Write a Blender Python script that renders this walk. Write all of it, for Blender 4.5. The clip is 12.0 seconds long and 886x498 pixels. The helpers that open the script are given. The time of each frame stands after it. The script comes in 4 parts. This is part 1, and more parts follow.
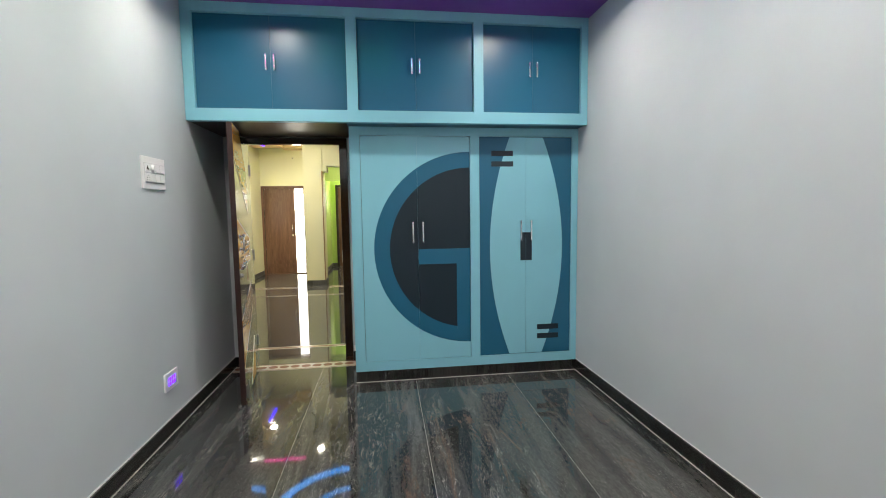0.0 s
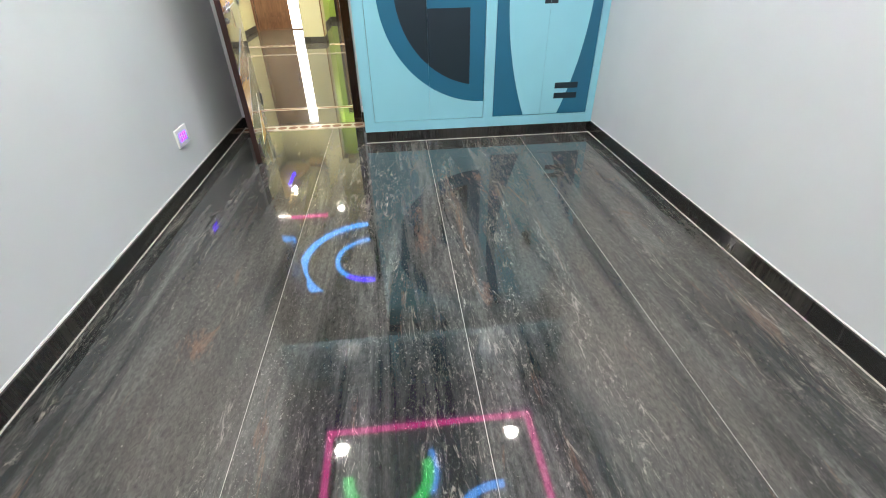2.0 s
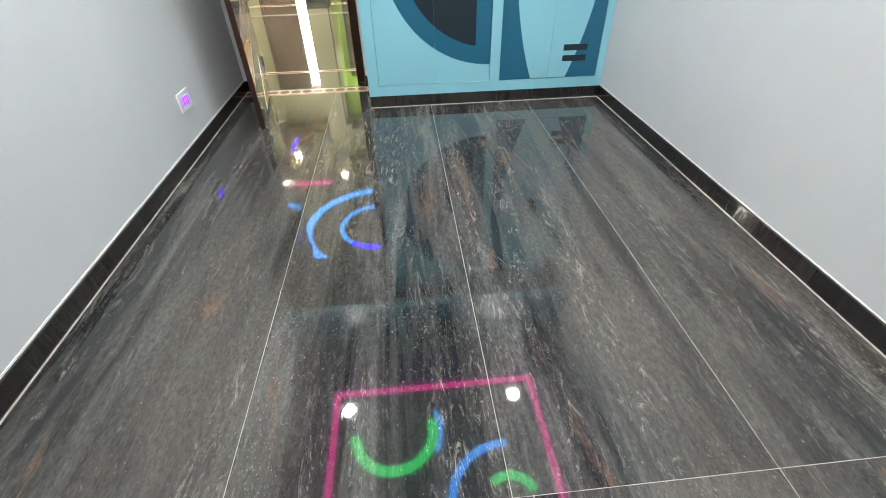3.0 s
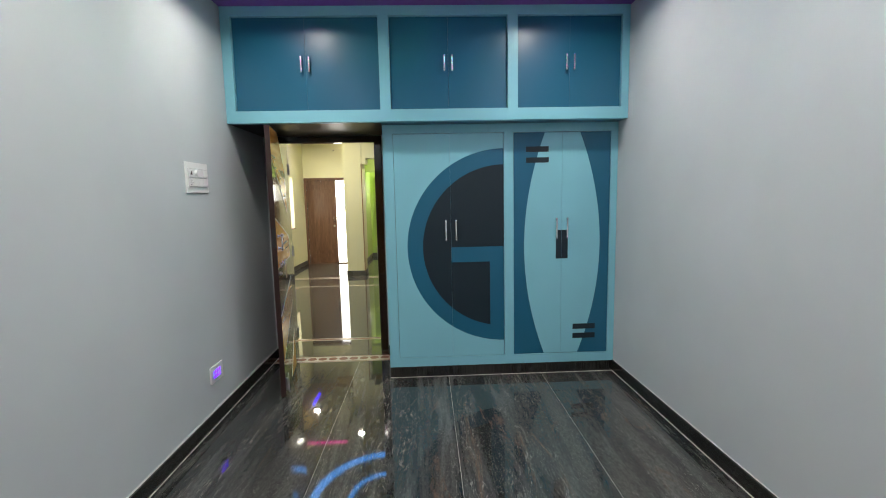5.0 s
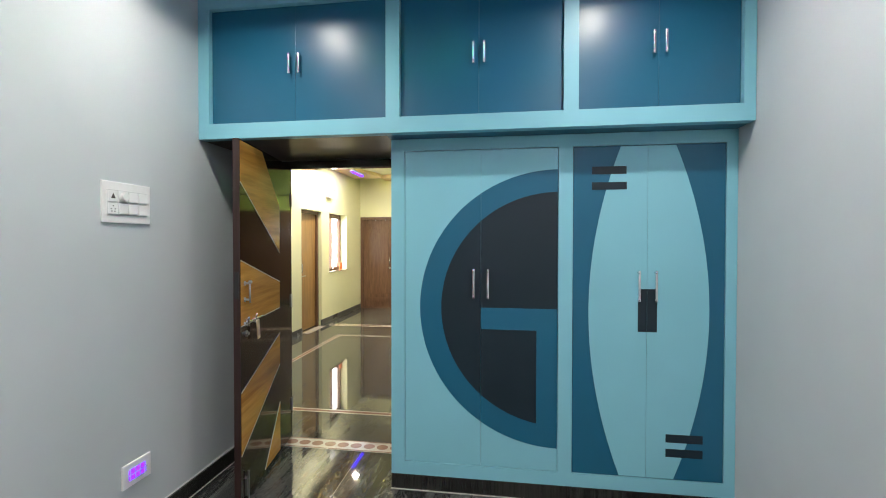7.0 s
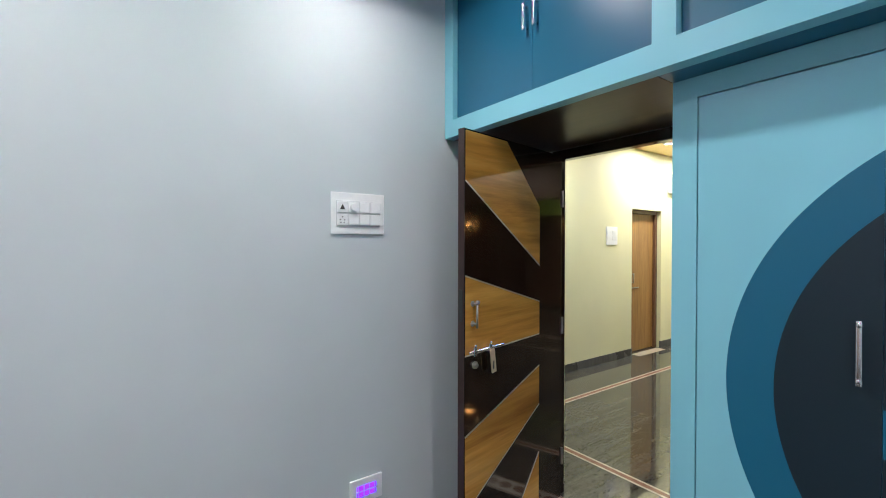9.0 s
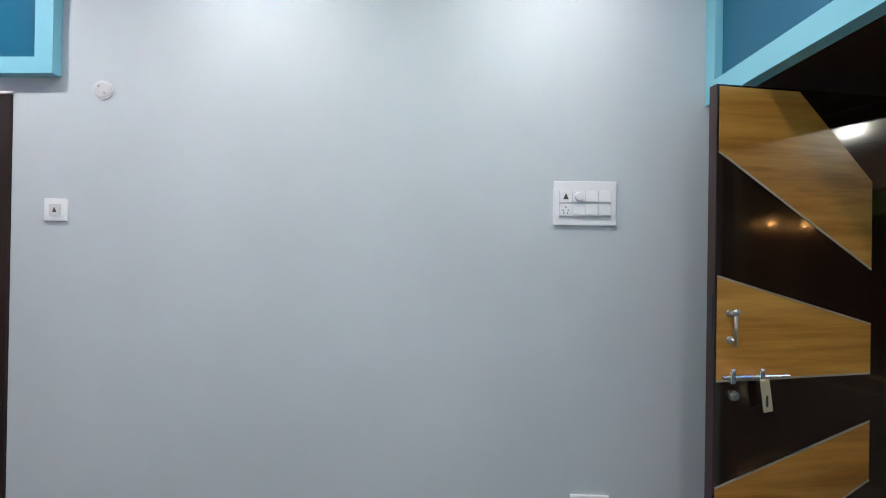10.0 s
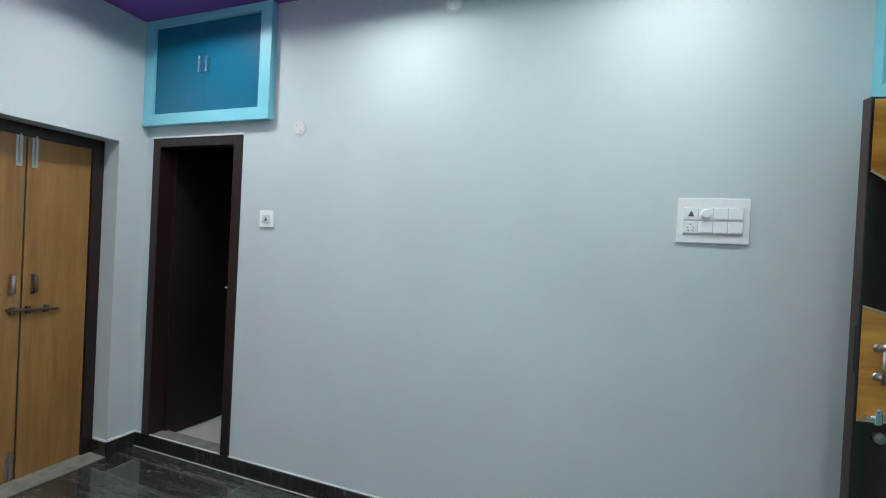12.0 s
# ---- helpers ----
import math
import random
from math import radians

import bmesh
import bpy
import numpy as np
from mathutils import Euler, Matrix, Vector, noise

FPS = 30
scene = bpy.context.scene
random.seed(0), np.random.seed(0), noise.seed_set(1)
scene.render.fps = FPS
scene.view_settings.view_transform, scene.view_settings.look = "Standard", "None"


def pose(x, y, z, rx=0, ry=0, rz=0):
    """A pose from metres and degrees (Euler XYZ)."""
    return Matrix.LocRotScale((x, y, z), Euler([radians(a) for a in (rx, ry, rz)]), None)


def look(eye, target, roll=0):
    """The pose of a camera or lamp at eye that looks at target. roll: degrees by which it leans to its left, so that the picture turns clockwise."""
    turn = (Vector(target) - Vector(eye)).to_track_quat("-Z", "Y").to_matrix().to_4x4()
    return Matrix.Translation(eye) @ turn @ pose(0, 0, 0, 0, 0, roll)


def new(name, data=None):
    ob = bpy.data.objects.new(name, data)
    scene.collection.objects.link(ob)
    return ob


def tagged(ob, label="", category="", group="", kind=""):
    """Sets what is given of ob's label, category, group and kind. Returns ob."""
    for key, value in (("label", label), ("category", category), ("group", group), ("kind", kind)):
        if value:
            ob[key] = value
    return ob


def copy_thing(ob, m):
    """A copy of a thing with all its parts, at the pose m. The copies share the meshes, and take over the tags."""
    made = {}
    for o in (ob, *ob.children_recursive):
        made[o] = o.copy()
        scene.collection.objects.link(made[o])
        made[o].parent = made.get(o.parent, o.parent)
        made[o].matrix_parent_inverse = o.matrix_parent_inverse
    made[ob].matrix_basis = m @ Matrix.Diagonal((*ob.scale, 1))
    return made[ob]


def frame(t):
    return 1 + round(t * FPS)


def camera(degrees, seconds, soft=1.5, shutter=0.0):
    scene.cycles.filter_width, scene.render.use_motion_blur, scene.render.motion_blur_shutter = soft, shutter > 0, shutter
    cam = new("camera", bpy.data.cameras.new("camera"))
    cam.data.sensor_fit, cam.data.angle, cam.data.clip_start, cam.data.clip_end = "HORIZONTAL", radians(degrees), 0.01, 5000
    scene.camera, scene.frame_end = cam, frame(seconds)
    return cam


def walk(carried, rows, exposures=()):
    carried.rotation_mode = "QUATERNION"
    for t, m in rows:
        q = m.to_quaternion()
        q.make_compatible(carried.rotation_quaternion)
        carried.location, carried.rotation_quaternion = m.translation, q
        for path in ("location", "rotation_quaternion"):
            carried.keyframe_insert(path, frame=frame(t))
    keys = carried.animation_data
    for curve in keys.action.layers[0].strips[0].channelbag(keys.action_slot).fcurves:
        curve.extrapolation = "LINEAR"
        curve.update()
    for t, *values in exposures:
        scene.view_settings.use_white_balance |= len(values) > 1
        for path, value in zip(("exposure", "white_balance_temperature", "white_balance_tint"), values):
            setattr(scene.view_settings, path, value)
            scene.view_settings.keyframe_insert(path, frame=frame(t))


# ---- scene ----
cam = camera(90.8, 12.0, soft=1.0)
PATH = [
    (0, (1.44, 0.507, 1.436), (1.696, 2.483, 1.264), -0.8),
    (0.5, (1.418, 0.518, 1.38), (1.682, 2.468, 1.027), -0.6),
    (1, (1.468, 0.528, 1.407), (1.681, 2.413, 0.77), -1.0),
    (1.5, (1.434, 0.557, 1.374), (1.643, 2.327, 0.466), -0.5),
    (2, (1.447, 0.538, 1.337), (1.603, 2.183, 0.211), -1.1),
    (2.5, (1.462, 0.521, 1.325), (1.582, 2.077, 0.072), -1.5),
    (2.7, (1.44, 0.525, 1.325), (1.567, 2.06, 0.05), -1.3),
    (4.3, (1.435, 0.494, 1.486), (1.539, 2.402, 0.897), -1.7),
    (4.5, (1.455, 0.488, 1.492), (1.543, 2.433, 1.034), -1.8),
    (5, (1.51, 0.522, 1.53), (1.578, 2.508, 1.3), -1.2),
    (5.5, (1.492, 0.698, 1.512), (1.588, 2.692, 1.389), -0.6),
    (6, (1.52, 0.976, 1.528), (1.608, 2.973, 1.462), -0.6),
    (6.5, (1.706, 1.275, 1.512), (1.605, 3.272, 1.467), -0.7),
    (6.7, (1.762, 1.39, 1.508), (1.593, 3.382, 1.473), -0.4),
    (8.3, (2.121, 2.318, 1.515), (1.008, 3.979, 1.48), 0.5),
    (8.5, (2.087, 2.399, 1.522), (0.81, 3.938, 1.495), 0.4),
    (9, (1.948, 2.574, 1.549), (0.33, 3.75, 1.529), 0.1),
    (9.5, (1.892, 2.738, 1.519), (-0.022, 3.319, 1.5), 0.4),
    (10, (1.96, 2.926, 1.478), (-0.038, 2.856, 1.486), 0.9),
    (10.5, (2.034, 2.963, 1.502), (0.104, 2.435, 1.504), 0.2),
    (11, (2.156, 2.993, 1.514), (0.231, 2.451, 1.508), 1.1),
    (11.5, (2.19, 3.027, 1.527), (0.262, 2.496, 1.527), 2.4),
    (12, (2.189, 3.038, 1.535), (0.309, 2.354, 1.515), 2.9),
]
EXPOSURES = [(0, 0.0, 6750, 11), (0.5, 0.04, 6700, 11), (1.5, 0.62, 6700, 12), (2.0, 0.87, 6700, 12), (2.5, 0.93, 6650, 11), (4.5, -0.04, 6600, 10),
             (5.5, -0.29, 6560, 10), (6, -0.15, 6600, 10), (6.5, -0.03, 6650, 10), (8.5, 0.20, 6250, 11), (9.0, -0.02, 6200, 12), (9.5, -0.1, 6200, 11),
             (10, -0.08, 6100, 12), (10.5, -0.05, 6000, 9), (11, -0.08, 5950, 8), (12, -0.1, 5850, 1)]
walk(cam, [(t, look(eye, target, roll)) for t, eye, target, roll in PATH], EXPOSURES)

# ---- world, sun, lamps ----
world = bpy.data.worlds.new("sky")
scene.world = world
world.use_nodes = True
wn = world.node_tree.nodes
sky = wn.new("ShaderNodeTexSky")
sky.sky_type, sky.sun_disc = "NISHITA", False
sky.sun_elevation, sky.sun_rotation = radians(50), radians(20)
wn["Background"].inputs["Strength"].default_value = 0.12
world.node_tree.links.new(sky.outputs["Color"], wn["Background"].inputs["Color"])

sun_data = bpy.data.lights.new("sun", "SUN")
sun_data.energy, sun_data.angle, sun_data.color = 4.0, radians(0.5), (1.0, 0.95, 0.86)
sun = new("sun", sun_data)
sun.matrix_world = look((0, 0, 20), (-4.0, -11.9, 5.0))

ROOM_CEIL = 2.978
HALL_CEIL = 2.975
ROOM_W = 3.108
ROOM_LIGHTS = [(0.575, 3.305), (2.43, 3.305), (0.575, 2.0), (2.43, 2.0), (0.575, 0.70), (2.43, 0.70)]
# first three placed from floor reflections; the other four unseen, added for brightness
HALL_LIGHTS = [(-0.92, 9.42), (0.14, 8.56), (-1.0, 8.42), (-0.95, 6.2), (2.6, 8.5), (0.9, 10.3), (0.9, 11.95)]
ROOM_TRAY = 3.088
ROOM_WATTS, HALL_WATTS = 14.3, 34.5


def lamp(x, y, z, watts, color, size=0.11, spread=180):
    data = bpy.data.lights.new("lamp", "AREA")
    data.shape, data.size, data.energy, data.color = "DISK", size, watts, color
    data.spread = radians(spread)
    ob = new("lamp", data)
    ob.matrix_world = pose(x, y, z)
    return ob


for x, y in ROOM_LIGHTS:
    lamp(x, y, ROOM_TRAY - 0.022, ROOM_WATTS, (1.0, 0.965, 0.905), 0.12, 149)
for x, y in HALL_LIGHTS:
    lamp(x, y, HALL_CEIL - (0.095 if x < -0.9 else 0.025), 9.0 if y == 8.56 else HALL_WATTS, (1.0, 0.95, 0.80))


# ---- materials ----
def material(name):
    m = bpy.data.materials.new(name)
    m.use_nodes = True
    return m, m.node_tree.nodes, m.node_tree.links, m.node_tree.nodes["Principled BSDF"]


def ramp(nodes, stops):
    r = nodes.new("ShaderNodeValToRGB")
    e = r.color_ramp.elements
    while len(e) < len(stops):
        e.new(0.5)
    for el, (p, c) in zip(e, stops):
        el.position, el.color = p, (*c, 1) if len(c) == 3 else c
    return r


def noise_tex(nodes, links, vec, scale, detail=4.0, rough=0.6, distort=0.0):
    n = nodes.new("ShaderNodeTexNoise")
    n.inputs["Scale"].default_value, n.inputs["Detail"].default_value = scale, detail
    n.inputs["Roughness"].default_value, n.inputs["Distortion"].default_value = rough, distort
    links.new(vec, n.inputs["Vector"])
    return n


def coords(nodes, links, scale=(1, 1, 1), rot=(0, 0, 0), shift=False):
    tc, mp = nodes.new("ShaderNodeTexCoord"), nodes.new("ShaderNodeMapping")
    mp.inputs["Scale"].default_value = scale
    mp.inputs["Rotation"].default_value = rot
    src = tc.outputs["Object"]
    if shift:
        info, mul, add = nodes.new("ShaderNodeObjectInfo"), nodes.new("ShaderNodeMath"), nodes.new("ShaderNodeVectorMath")
        mul.operation, mul.inputs[1].default_value = "MULTIPLY", 37.0
        links.new(info.outputs["Random"], mul.inputs[0])
        links.new(src, add.inputs[0])
        links.new(mul.outputs[0], add.inputs[1])
        src = add.outputs[0]
    links.new(src, mp.inputs["Vector"])
    return mp.outputs["Vector"]


def mix(nodes, links, fac, a, b, mode="MIX"):
    n = nodes.new("ShaderNodeMix")
    n.data_type, n.blend_type = "RGBA", mode
    for sock, v in ((n.inputs[0], fac), (n.inputs[6], a), (n.inputs[7], b)):
        if isinstance(v, (int, float)):
            sock.default_value = v
        elif isinstance(v, tuple):
            sock.default_value = (*v, 1)
        else:
            links.new(v, sock)
    return n.outputs[2]


def bump(nodes, links, b, height, strength, distance):
    n = nodes.new("ShaderNodeBump")
    n.inputs["Strength"].default_value, n.inputs["Distance"].default_value = strength, distance
    links.new(height, n.inputs["Height"])
    links.new(n.outputs["Normal"], b.inputs["Normal"])


def paint(name, color, rough=0.5, vary=0.06, grain=0.15, scale=1.3, coat=0.0, spec=0.5):
    """Brushed or rolled paint with a faint mottle and orange-peel relief."""
    m, n, l, b = material(name)
    v = coords(n, l)
    big, fine = noise_tex(n, l, v, scale, 3), noise_tex(n, l, v, 160, 3)
    dark = tuple(c * (1 - vary) for c in color)
    lite = tuple(min(1, c * (1 + vary)) for c in color)
    r = ramp(n, [(0.3, dark), (0.7, lite)])
    l.new(big.outputs["Fac"], r.inputs[0])
    l.new(r.outputs[0], b.inputs["Base Color"])
    rr = ramp(n, [(0.3, (rough * 0.96,) * 3), (0.7, (min(1, rough * 1.04),) * 3)])
    mid = noise_tex(n, l, v, 5, 2)
    l.new(mid.outputs["Fac"], rr.inputs[0])
    l.new(rr.outputs[0], b.inputs["Roughness"])
    b.inputs["Coat Weight"].default_value = coat
    b.inputs["Specular IOR Level"].default_value = spec
    bump(n, l, b, fine.outputs["Fac"], grain, 0.0012)
    return m


def plain(name, color, rough=0.4, metal=0.0):
    m, n, l, b = material(name)
    v = coords(n, l)
    t = noise_tex(n, l, v, 60, 3)
    r = ramp(n, [(0.3, tuple(c * 0.965 for c in color)), (0.7, color)])
    l.new(t.outputs["Fac"], r.inputs[0])
    l.new(r.outputs[0], b.inputs["Base Color"])
    b.inputs["Roughness"].default_value, b.inputs["Metallic"].default_value = rough, metal
    return m


def glow(name, color, strength):
    m, n, l, b = material(name)
    b.inputs["Base Color"].default_value = (*color, 1)
    b.inputs["Emission Color"].default_value = (*color, 1)
    b.inputs["Emission Strength"].default_value = strength
    return m


def wood(name, dark, mid, lite, axis="z", rough=0.3, scale=1.0, coat=0.0, stain=0.0):
    """Figured wood, the grain along one axis."""
    m, n, l, b = material(name)
    s = {"x": (1.2, 16, 16), "y": (16, 1.2, 16), "z": (16, 16, 1.2)}[axis]
    v = coords(n, l, tuple(k * scale for k in s), shift=True)
    g = noise_tex(n, l, v, 1.0, 6, 0.65, 0.8)
    v2 = coords(n, l, tuple(k * scale * 5 for k in s), shift=True)
    f = noise_tex(n, l, v2, 1.0, 4, 0.6, 0.2)
    r = ramp(n, [(0.28, dark), (0.5, mid), (0.72, lite)])
    l.new(g.outputs["Fac"], r.inputs[0])
    fr = ramp(n, [(0.3, (0.72, 0.72, 0.72)), (0.6, (1, 1, 1))])
    l.new(f.outputs["Fac"], fr.inputs[0])
    grained = mix(n, l, 1.0, r.outputs[0], fr.outputs[0], "MULTIPLY")
    if stain:
        blot = noise_tex(n, l, coords(n, l, (2.2, 2.2, 0.9), shift=True), 1.6, 6, 0.68, 0.5)
        sm = ramp(n, [(0.50, (0, 0, 0)), (0.72, (stain,) * 3)])
        l.new(blot.outputs["Fac"], sm.inputs[0])
        grained = mix(n, l, sm.outputs[0], grained, dark)
    l.new(grained, b.inputs["Base Color"])
    b.inputs["Roughness"].default_value = rough
    b.inputs["Coat Weight"].default_value, b.inputs["Coat Roughness"].default_value = coat, 0.04
    bump(n, l, b, f.outputs["Fac"], 0.05 if rough > 0.25 else 0.004, 0.001)
    return m


def granite(name, base=(0.014, 0.017, 0.017), grey=(0.096, 0.101, 0.096), rough=0.026, rust_amount=0.75, fleck=1.0, tone=1.0, bands=False):
    """Polished black granite with drawn-out grey, white and rusty veins along y."""
    m, n, l, b = material(name)

    def streaks(sx, sy, turn, detail=6, roughness=0.65, warp=0.5):
        return noise_tex(n, l, coords(n, l, (sx, sy, 1.0), (0, 0, turn), shift=True), 1.0, detail, roughness, warp).outputs["Fac"]

    def mask(fac, lo, hi, top=1.0):
        r = ramp(n, [(lo, (0, 0, 0)), (hi, (top,) * 3)])
        l.new(fac, r.inputs[0])
        return r.outputs[0]

    def drift(stops):
        """How strongly a feature shows across the width of the laid slabs, its edge wandering with the grain."""
        at_x, wander, shift = n.new("ShaderNodeSeparateXYZ"), n.new("ShaderNodeMath"), n.new("ShaderNodeMath")
        l.new(coords(n, l), at_x.inputs[0])
        ragged = noise_tex(n, l, coords(n, l, (3.0, 0.9, 1.0)), 1.0, 8, 0.72, 0.6)
        wander.operation, wander.inputs[1].default_value, wander.inputs[2].default_value = "MULTIPLY_ADD", 0.62, -0.31
        l.new(ragged.outputs["Fac"], wander.inputs[0])
        l.new(at_x.outputs["X"], shift.inputs[0])
        l.new(wander.outputs[0], shift.inputs[1])
        scaled = n.new("ShaderNodeMath")
        scaled.operation, scaled.inputs[1].default_value = "DIVIDE", 3.2
        l.new(shift.outputs[0], scaled.inputs[0])
        r = ramp(n, [(x / 3.2, (v,) * 3) for x, v in stops])
        l.new(scaled.outputs[0], r.inputs[0])
        return r.outputs[0]

    zone = streaks(2.2, 0.40, 0.06, 4, 0.55, 0.9)
    body = ramp(n, [(0.40, base), (0.53, tuple((a * 0.6 + c * 0.4) * tone for a, c in zip(base, grey))), (0.66, tuple(c * tone for c in grey))])
    l.new(streaks(9.0, 0.8, 0.05), body.inputs[0])
    dusty = mask(zone, 0.38, 0.60, 0.85)
    if bands:
        dusty = mix(n, l, 1.0, dusty, drift([(0.10, 0.0), (0.22, 0.1), (0.45, 0.85), (0.78, 0.9), (0.92, 0.55), (1.15, 0.35), (1.28, 0.0), (1.95, 0.0), (2.10, 1.0), (2.45, 1.0), (2.65, 0.5), (3.05, 0.65)]), "MULTIPLY")
    dust = mix(n, l, dusty, body.outputs[0], tuple(c * tone for c in (0.080, 0.078, 0.069)))
    rust = mix(n, l, mask(streaks(5.0, 0.9, -0.05, 7, 0.75, 1.2), 0.59, 0.68, rust_amount), dust, (0.135, 0.088, 0.064))
    white_where = mask(streaks(4.0, 0.8, 0.05, 4, 0.6, 0.8), 0.48, 0.64)
    if bands:
        crackled = drift([(0.05, 0.35), (0.60, 0.30), (0.85, 0.75), (1.20, 1.0), (2.02, 1.0), (2.25, 0.35), (2.60, 0.30), (3.05, 0.40)])
        white_where = mix(n, l, 1.0, white_where, crackled, "MULTIPLY")
    long_vein = mix(n, l, 1.0, mask(streaks(24, 6.5, 0.06, 9, 0.80, 2.6), 0.56, 0.63, 0.75 * fleck), white_where, "MULTIPLY")
    grain = ramp(n, [(0.30, (0.55, 0.55, 0.55)), (0.70, (1.35, 1.35, 1.35))])
    l.new(streaks(75, 32, 0.06, 5, 0.75, 0.6), grain.inputs[0])
    grained = mix(n, l, 1.0, rust, grain.outputs[0], "MULTIPLY")
    clump = mask(streaks(3.4, 0.55, 0.03, 3, 0.55, 1.2), 0.515, 0.62)
    broken = mix(n, l, 1.0, mask(streaks(16, 3.6, 0.05, 10, 0.82, 3.0), 0.54, 0.61, 0.58 * fleck), clump, "MULTIPLY")
    c0 = mix(n, l, broken, grained, (0.30, 0.285, 0.25))
    c1 = mix(n, l, long_vein, c0, (0.38, 0.37, 0.33))
    short_fleck = mask(streaks(130, 90, 0.07, 3, 0.6, 0.4), 0.61, 0.69, 0.65 * fleck)
    gather = mask(streaks(3.2, 0.7, 0.04, 4, 0.6, 0.9), 0.45, 0.66)
    c2 = mix(n, l, mix(n, l, 1.0, short_fleck, gather, "MULTIPLY"), c1, (0.34, 0.33, 0.30))
    salt = mask(noise_tex(n, l, coords(n, l, (1, 0.7, 1), shift=True), 95, 2, 0.5).outputs["Fac"], 0.71, 0.755, 0.55 * fleck)
    c2 = mix(n, l, salt, c2, (0.27, 0.26, 0.235))
    pepper = mask(noise_tex(n, l, coords(n, l, (1, 0.5, 1), shift=True), 120, 2, 0.5).outputs["Fac"], 0.56, 0.70, 0.25)
    l.new(mix(n, l, pepper, c2, tuple(c * 0.8 for c in base)), b.inputs["Base Color"])
    smear = noise_tex(n, l, coords(n, l, (3, 1.2, 1)), 1.6, 5, 0.6)
    rr = ramp(n, [(0.40, (rough,) * 3), (0.78, (rough * 2.4,) * 3)])
    l.new(smear.outputs["Fac"], rr.inputs[0])
    l.new(rr.outputs[0], b.inputs["Roughness"])
    b.inputs["IOR"].default_value = 1.60
    return m


M_WALL = paint("grey_wall_paint", (0.55, 0.60, 0.615), 0.72, 0.035, 0.25, 1.3, 0.0, 0.2)
M_PURPLE = paint("purple_ceiling_paint", (0.20, 0.055, 0.36), 0.4, 0.05)
M_TRAY = paint("pale_ceiling_paint", (0.72, 0.70, 0.76), 0.45, 0.03)
M_BLUE = paint("sky_blue_enamel", (0.235, 0.56, 0.66), 0.36, 0.035, 0.10)
M_TEAL = paint("deep_teal_enamel", (0.012, 0.124, 0.215), 0.31, 0.03, 0.04, 0.7, 0.0, 0.5)
M_NAVY = paint("blackish_navy_enamel", (0.011, 0.024, 0.035), 0.36, 0.08, 0.08, 1.3, 0.0, 0.45)
M_FLOOR = granite("veined_black_granite", bands=True)
M_HALL_FLOOR = granite("hall_granite", (0.046, 0.046, 0.037), (0.115, 0.11, 0.09), 0.030, 0.15, 0.22)
M_SKIRT = granite("skirting_granite", (0.013, 0.014, 0.014), (0.040, 0.041, 0.040), 0.10, 0.0, 0.1, 0.45)
M_HSKIRT = granite("grey_hall_skirting", (0.05, 0.05, 0.045), (0.11, 0.11, 0.10), 0.25, 0.1, 0.1)
M_GROUT = paint("pale_grout", (0.42, 0.41, 0.37), 0.85, 0.2, 0.4, 14)
M_DARKWOOD = wood("dark_brown_lacquer", (0.012, 0.006, 0.004), (0.020, 0.010, 0.006), (0.034, 0.017, 0.010), "z", 0.10, 1.0, 0.6)
M_SOFFIT = wood("dark_soffit_lacquer", (0.018, 0.009, 0.006), (0.032, 0.016, 0.010), (0.048, 0.025, 0.015), "x", 0.31, 0.6, 0.0)
M_FRAME = wood("brown_frame_paint", (0.014, 0.006, 0.006), (0.020, 0.009, 0.008), (0.028, 0.013, 0.012), "z", 0.40)
M_TEAK = wood("golden_teak_veneer", (0.27, 0.105, 0.016), (0.64, 0.295, 0.052), (0.84, 0.47, 0.11), "x", 0.24, 0.30, 0.25)
M_BROWNWALL = paint("brown_wall_paint", (0.13, 0.07, 0.045), 0.5, 0.06)
M_INK = plain("grey_brown_ink", (0.07, 0.06, 0.055), 0.5)
M_EDGE = wood("red_brown_door_edge", (0.022, 0.009, 0.008), (0.032, 0.014, 0.012), (0.042, 0.019, 0.016), "z", 0.4)
# dark brown leaf, its colour deepened to near-black for the shade it stands in
M_BATHDOOR = wood("shade_darkened_bath_door", (0.007, 0.002, 0.002), (0.011, 0.004, 0.004), (0.015, 0.006, 0.005), "z", 0.55)
M_PLY = wood("orange_plywood", (0.24, 0.122, 0.034), (0.335, 0.178, 0.054), (0.40, 0.22, 0.074), "z", 0.34, 0.35, 0.0, 0.7)
M_HALLDOOR = wood("brown_teak_door", (0.11, 0.052, 0.030), (0.155, 0.078, 0.045), (0.20, 0.105, 0.062), "z", 0.26)
M_CHROME = plain("chrome", (0.88, 0.88, 0.90), 0.24, 1.0)
M_STEEL = plain("dull_steel", (0.50, 0.49, 0.47), 0.35, 1.0)
M_RUST = plain("weathered_iron", (0.10, 0.085, 0.07), 0.6, 0.6)
M_WHITE = plain("white_plastic", (0.86, 0.87, 0.86), 0.3)
M_IVORY = plain("ivory_plastic", (0.66, 0.67, 0.66), 0.35)
M_TAG = plain("pale_brass", (0.66, 0.54, 0.36), 0.4, 0.3)
M_SEAM = plain("grey_switch_frame", (0.60, 0.61, 0.61), 0.45)
M_BLACK = plain("black_plastic", (0.02, 0.02, 0.022), 0.4)
M_BEAD = plain("silver_bead", (0.62, 0.56, 0.45), 0.35, 0.7)
M_CREAM = paint("cream_yellow_wall_paint", (0.74, 0.72, 0.45), 0.55, 0.03, 0.2)
M_GREEN = paint("lime_green_wall_paint", (0.46, 0.62, 0.16), 0.55, 0.04, 0.2)
M_PEACH = paint("peach_ceiling_paint", (0.80, 0.60, 0.30), 0.5, 0.04)
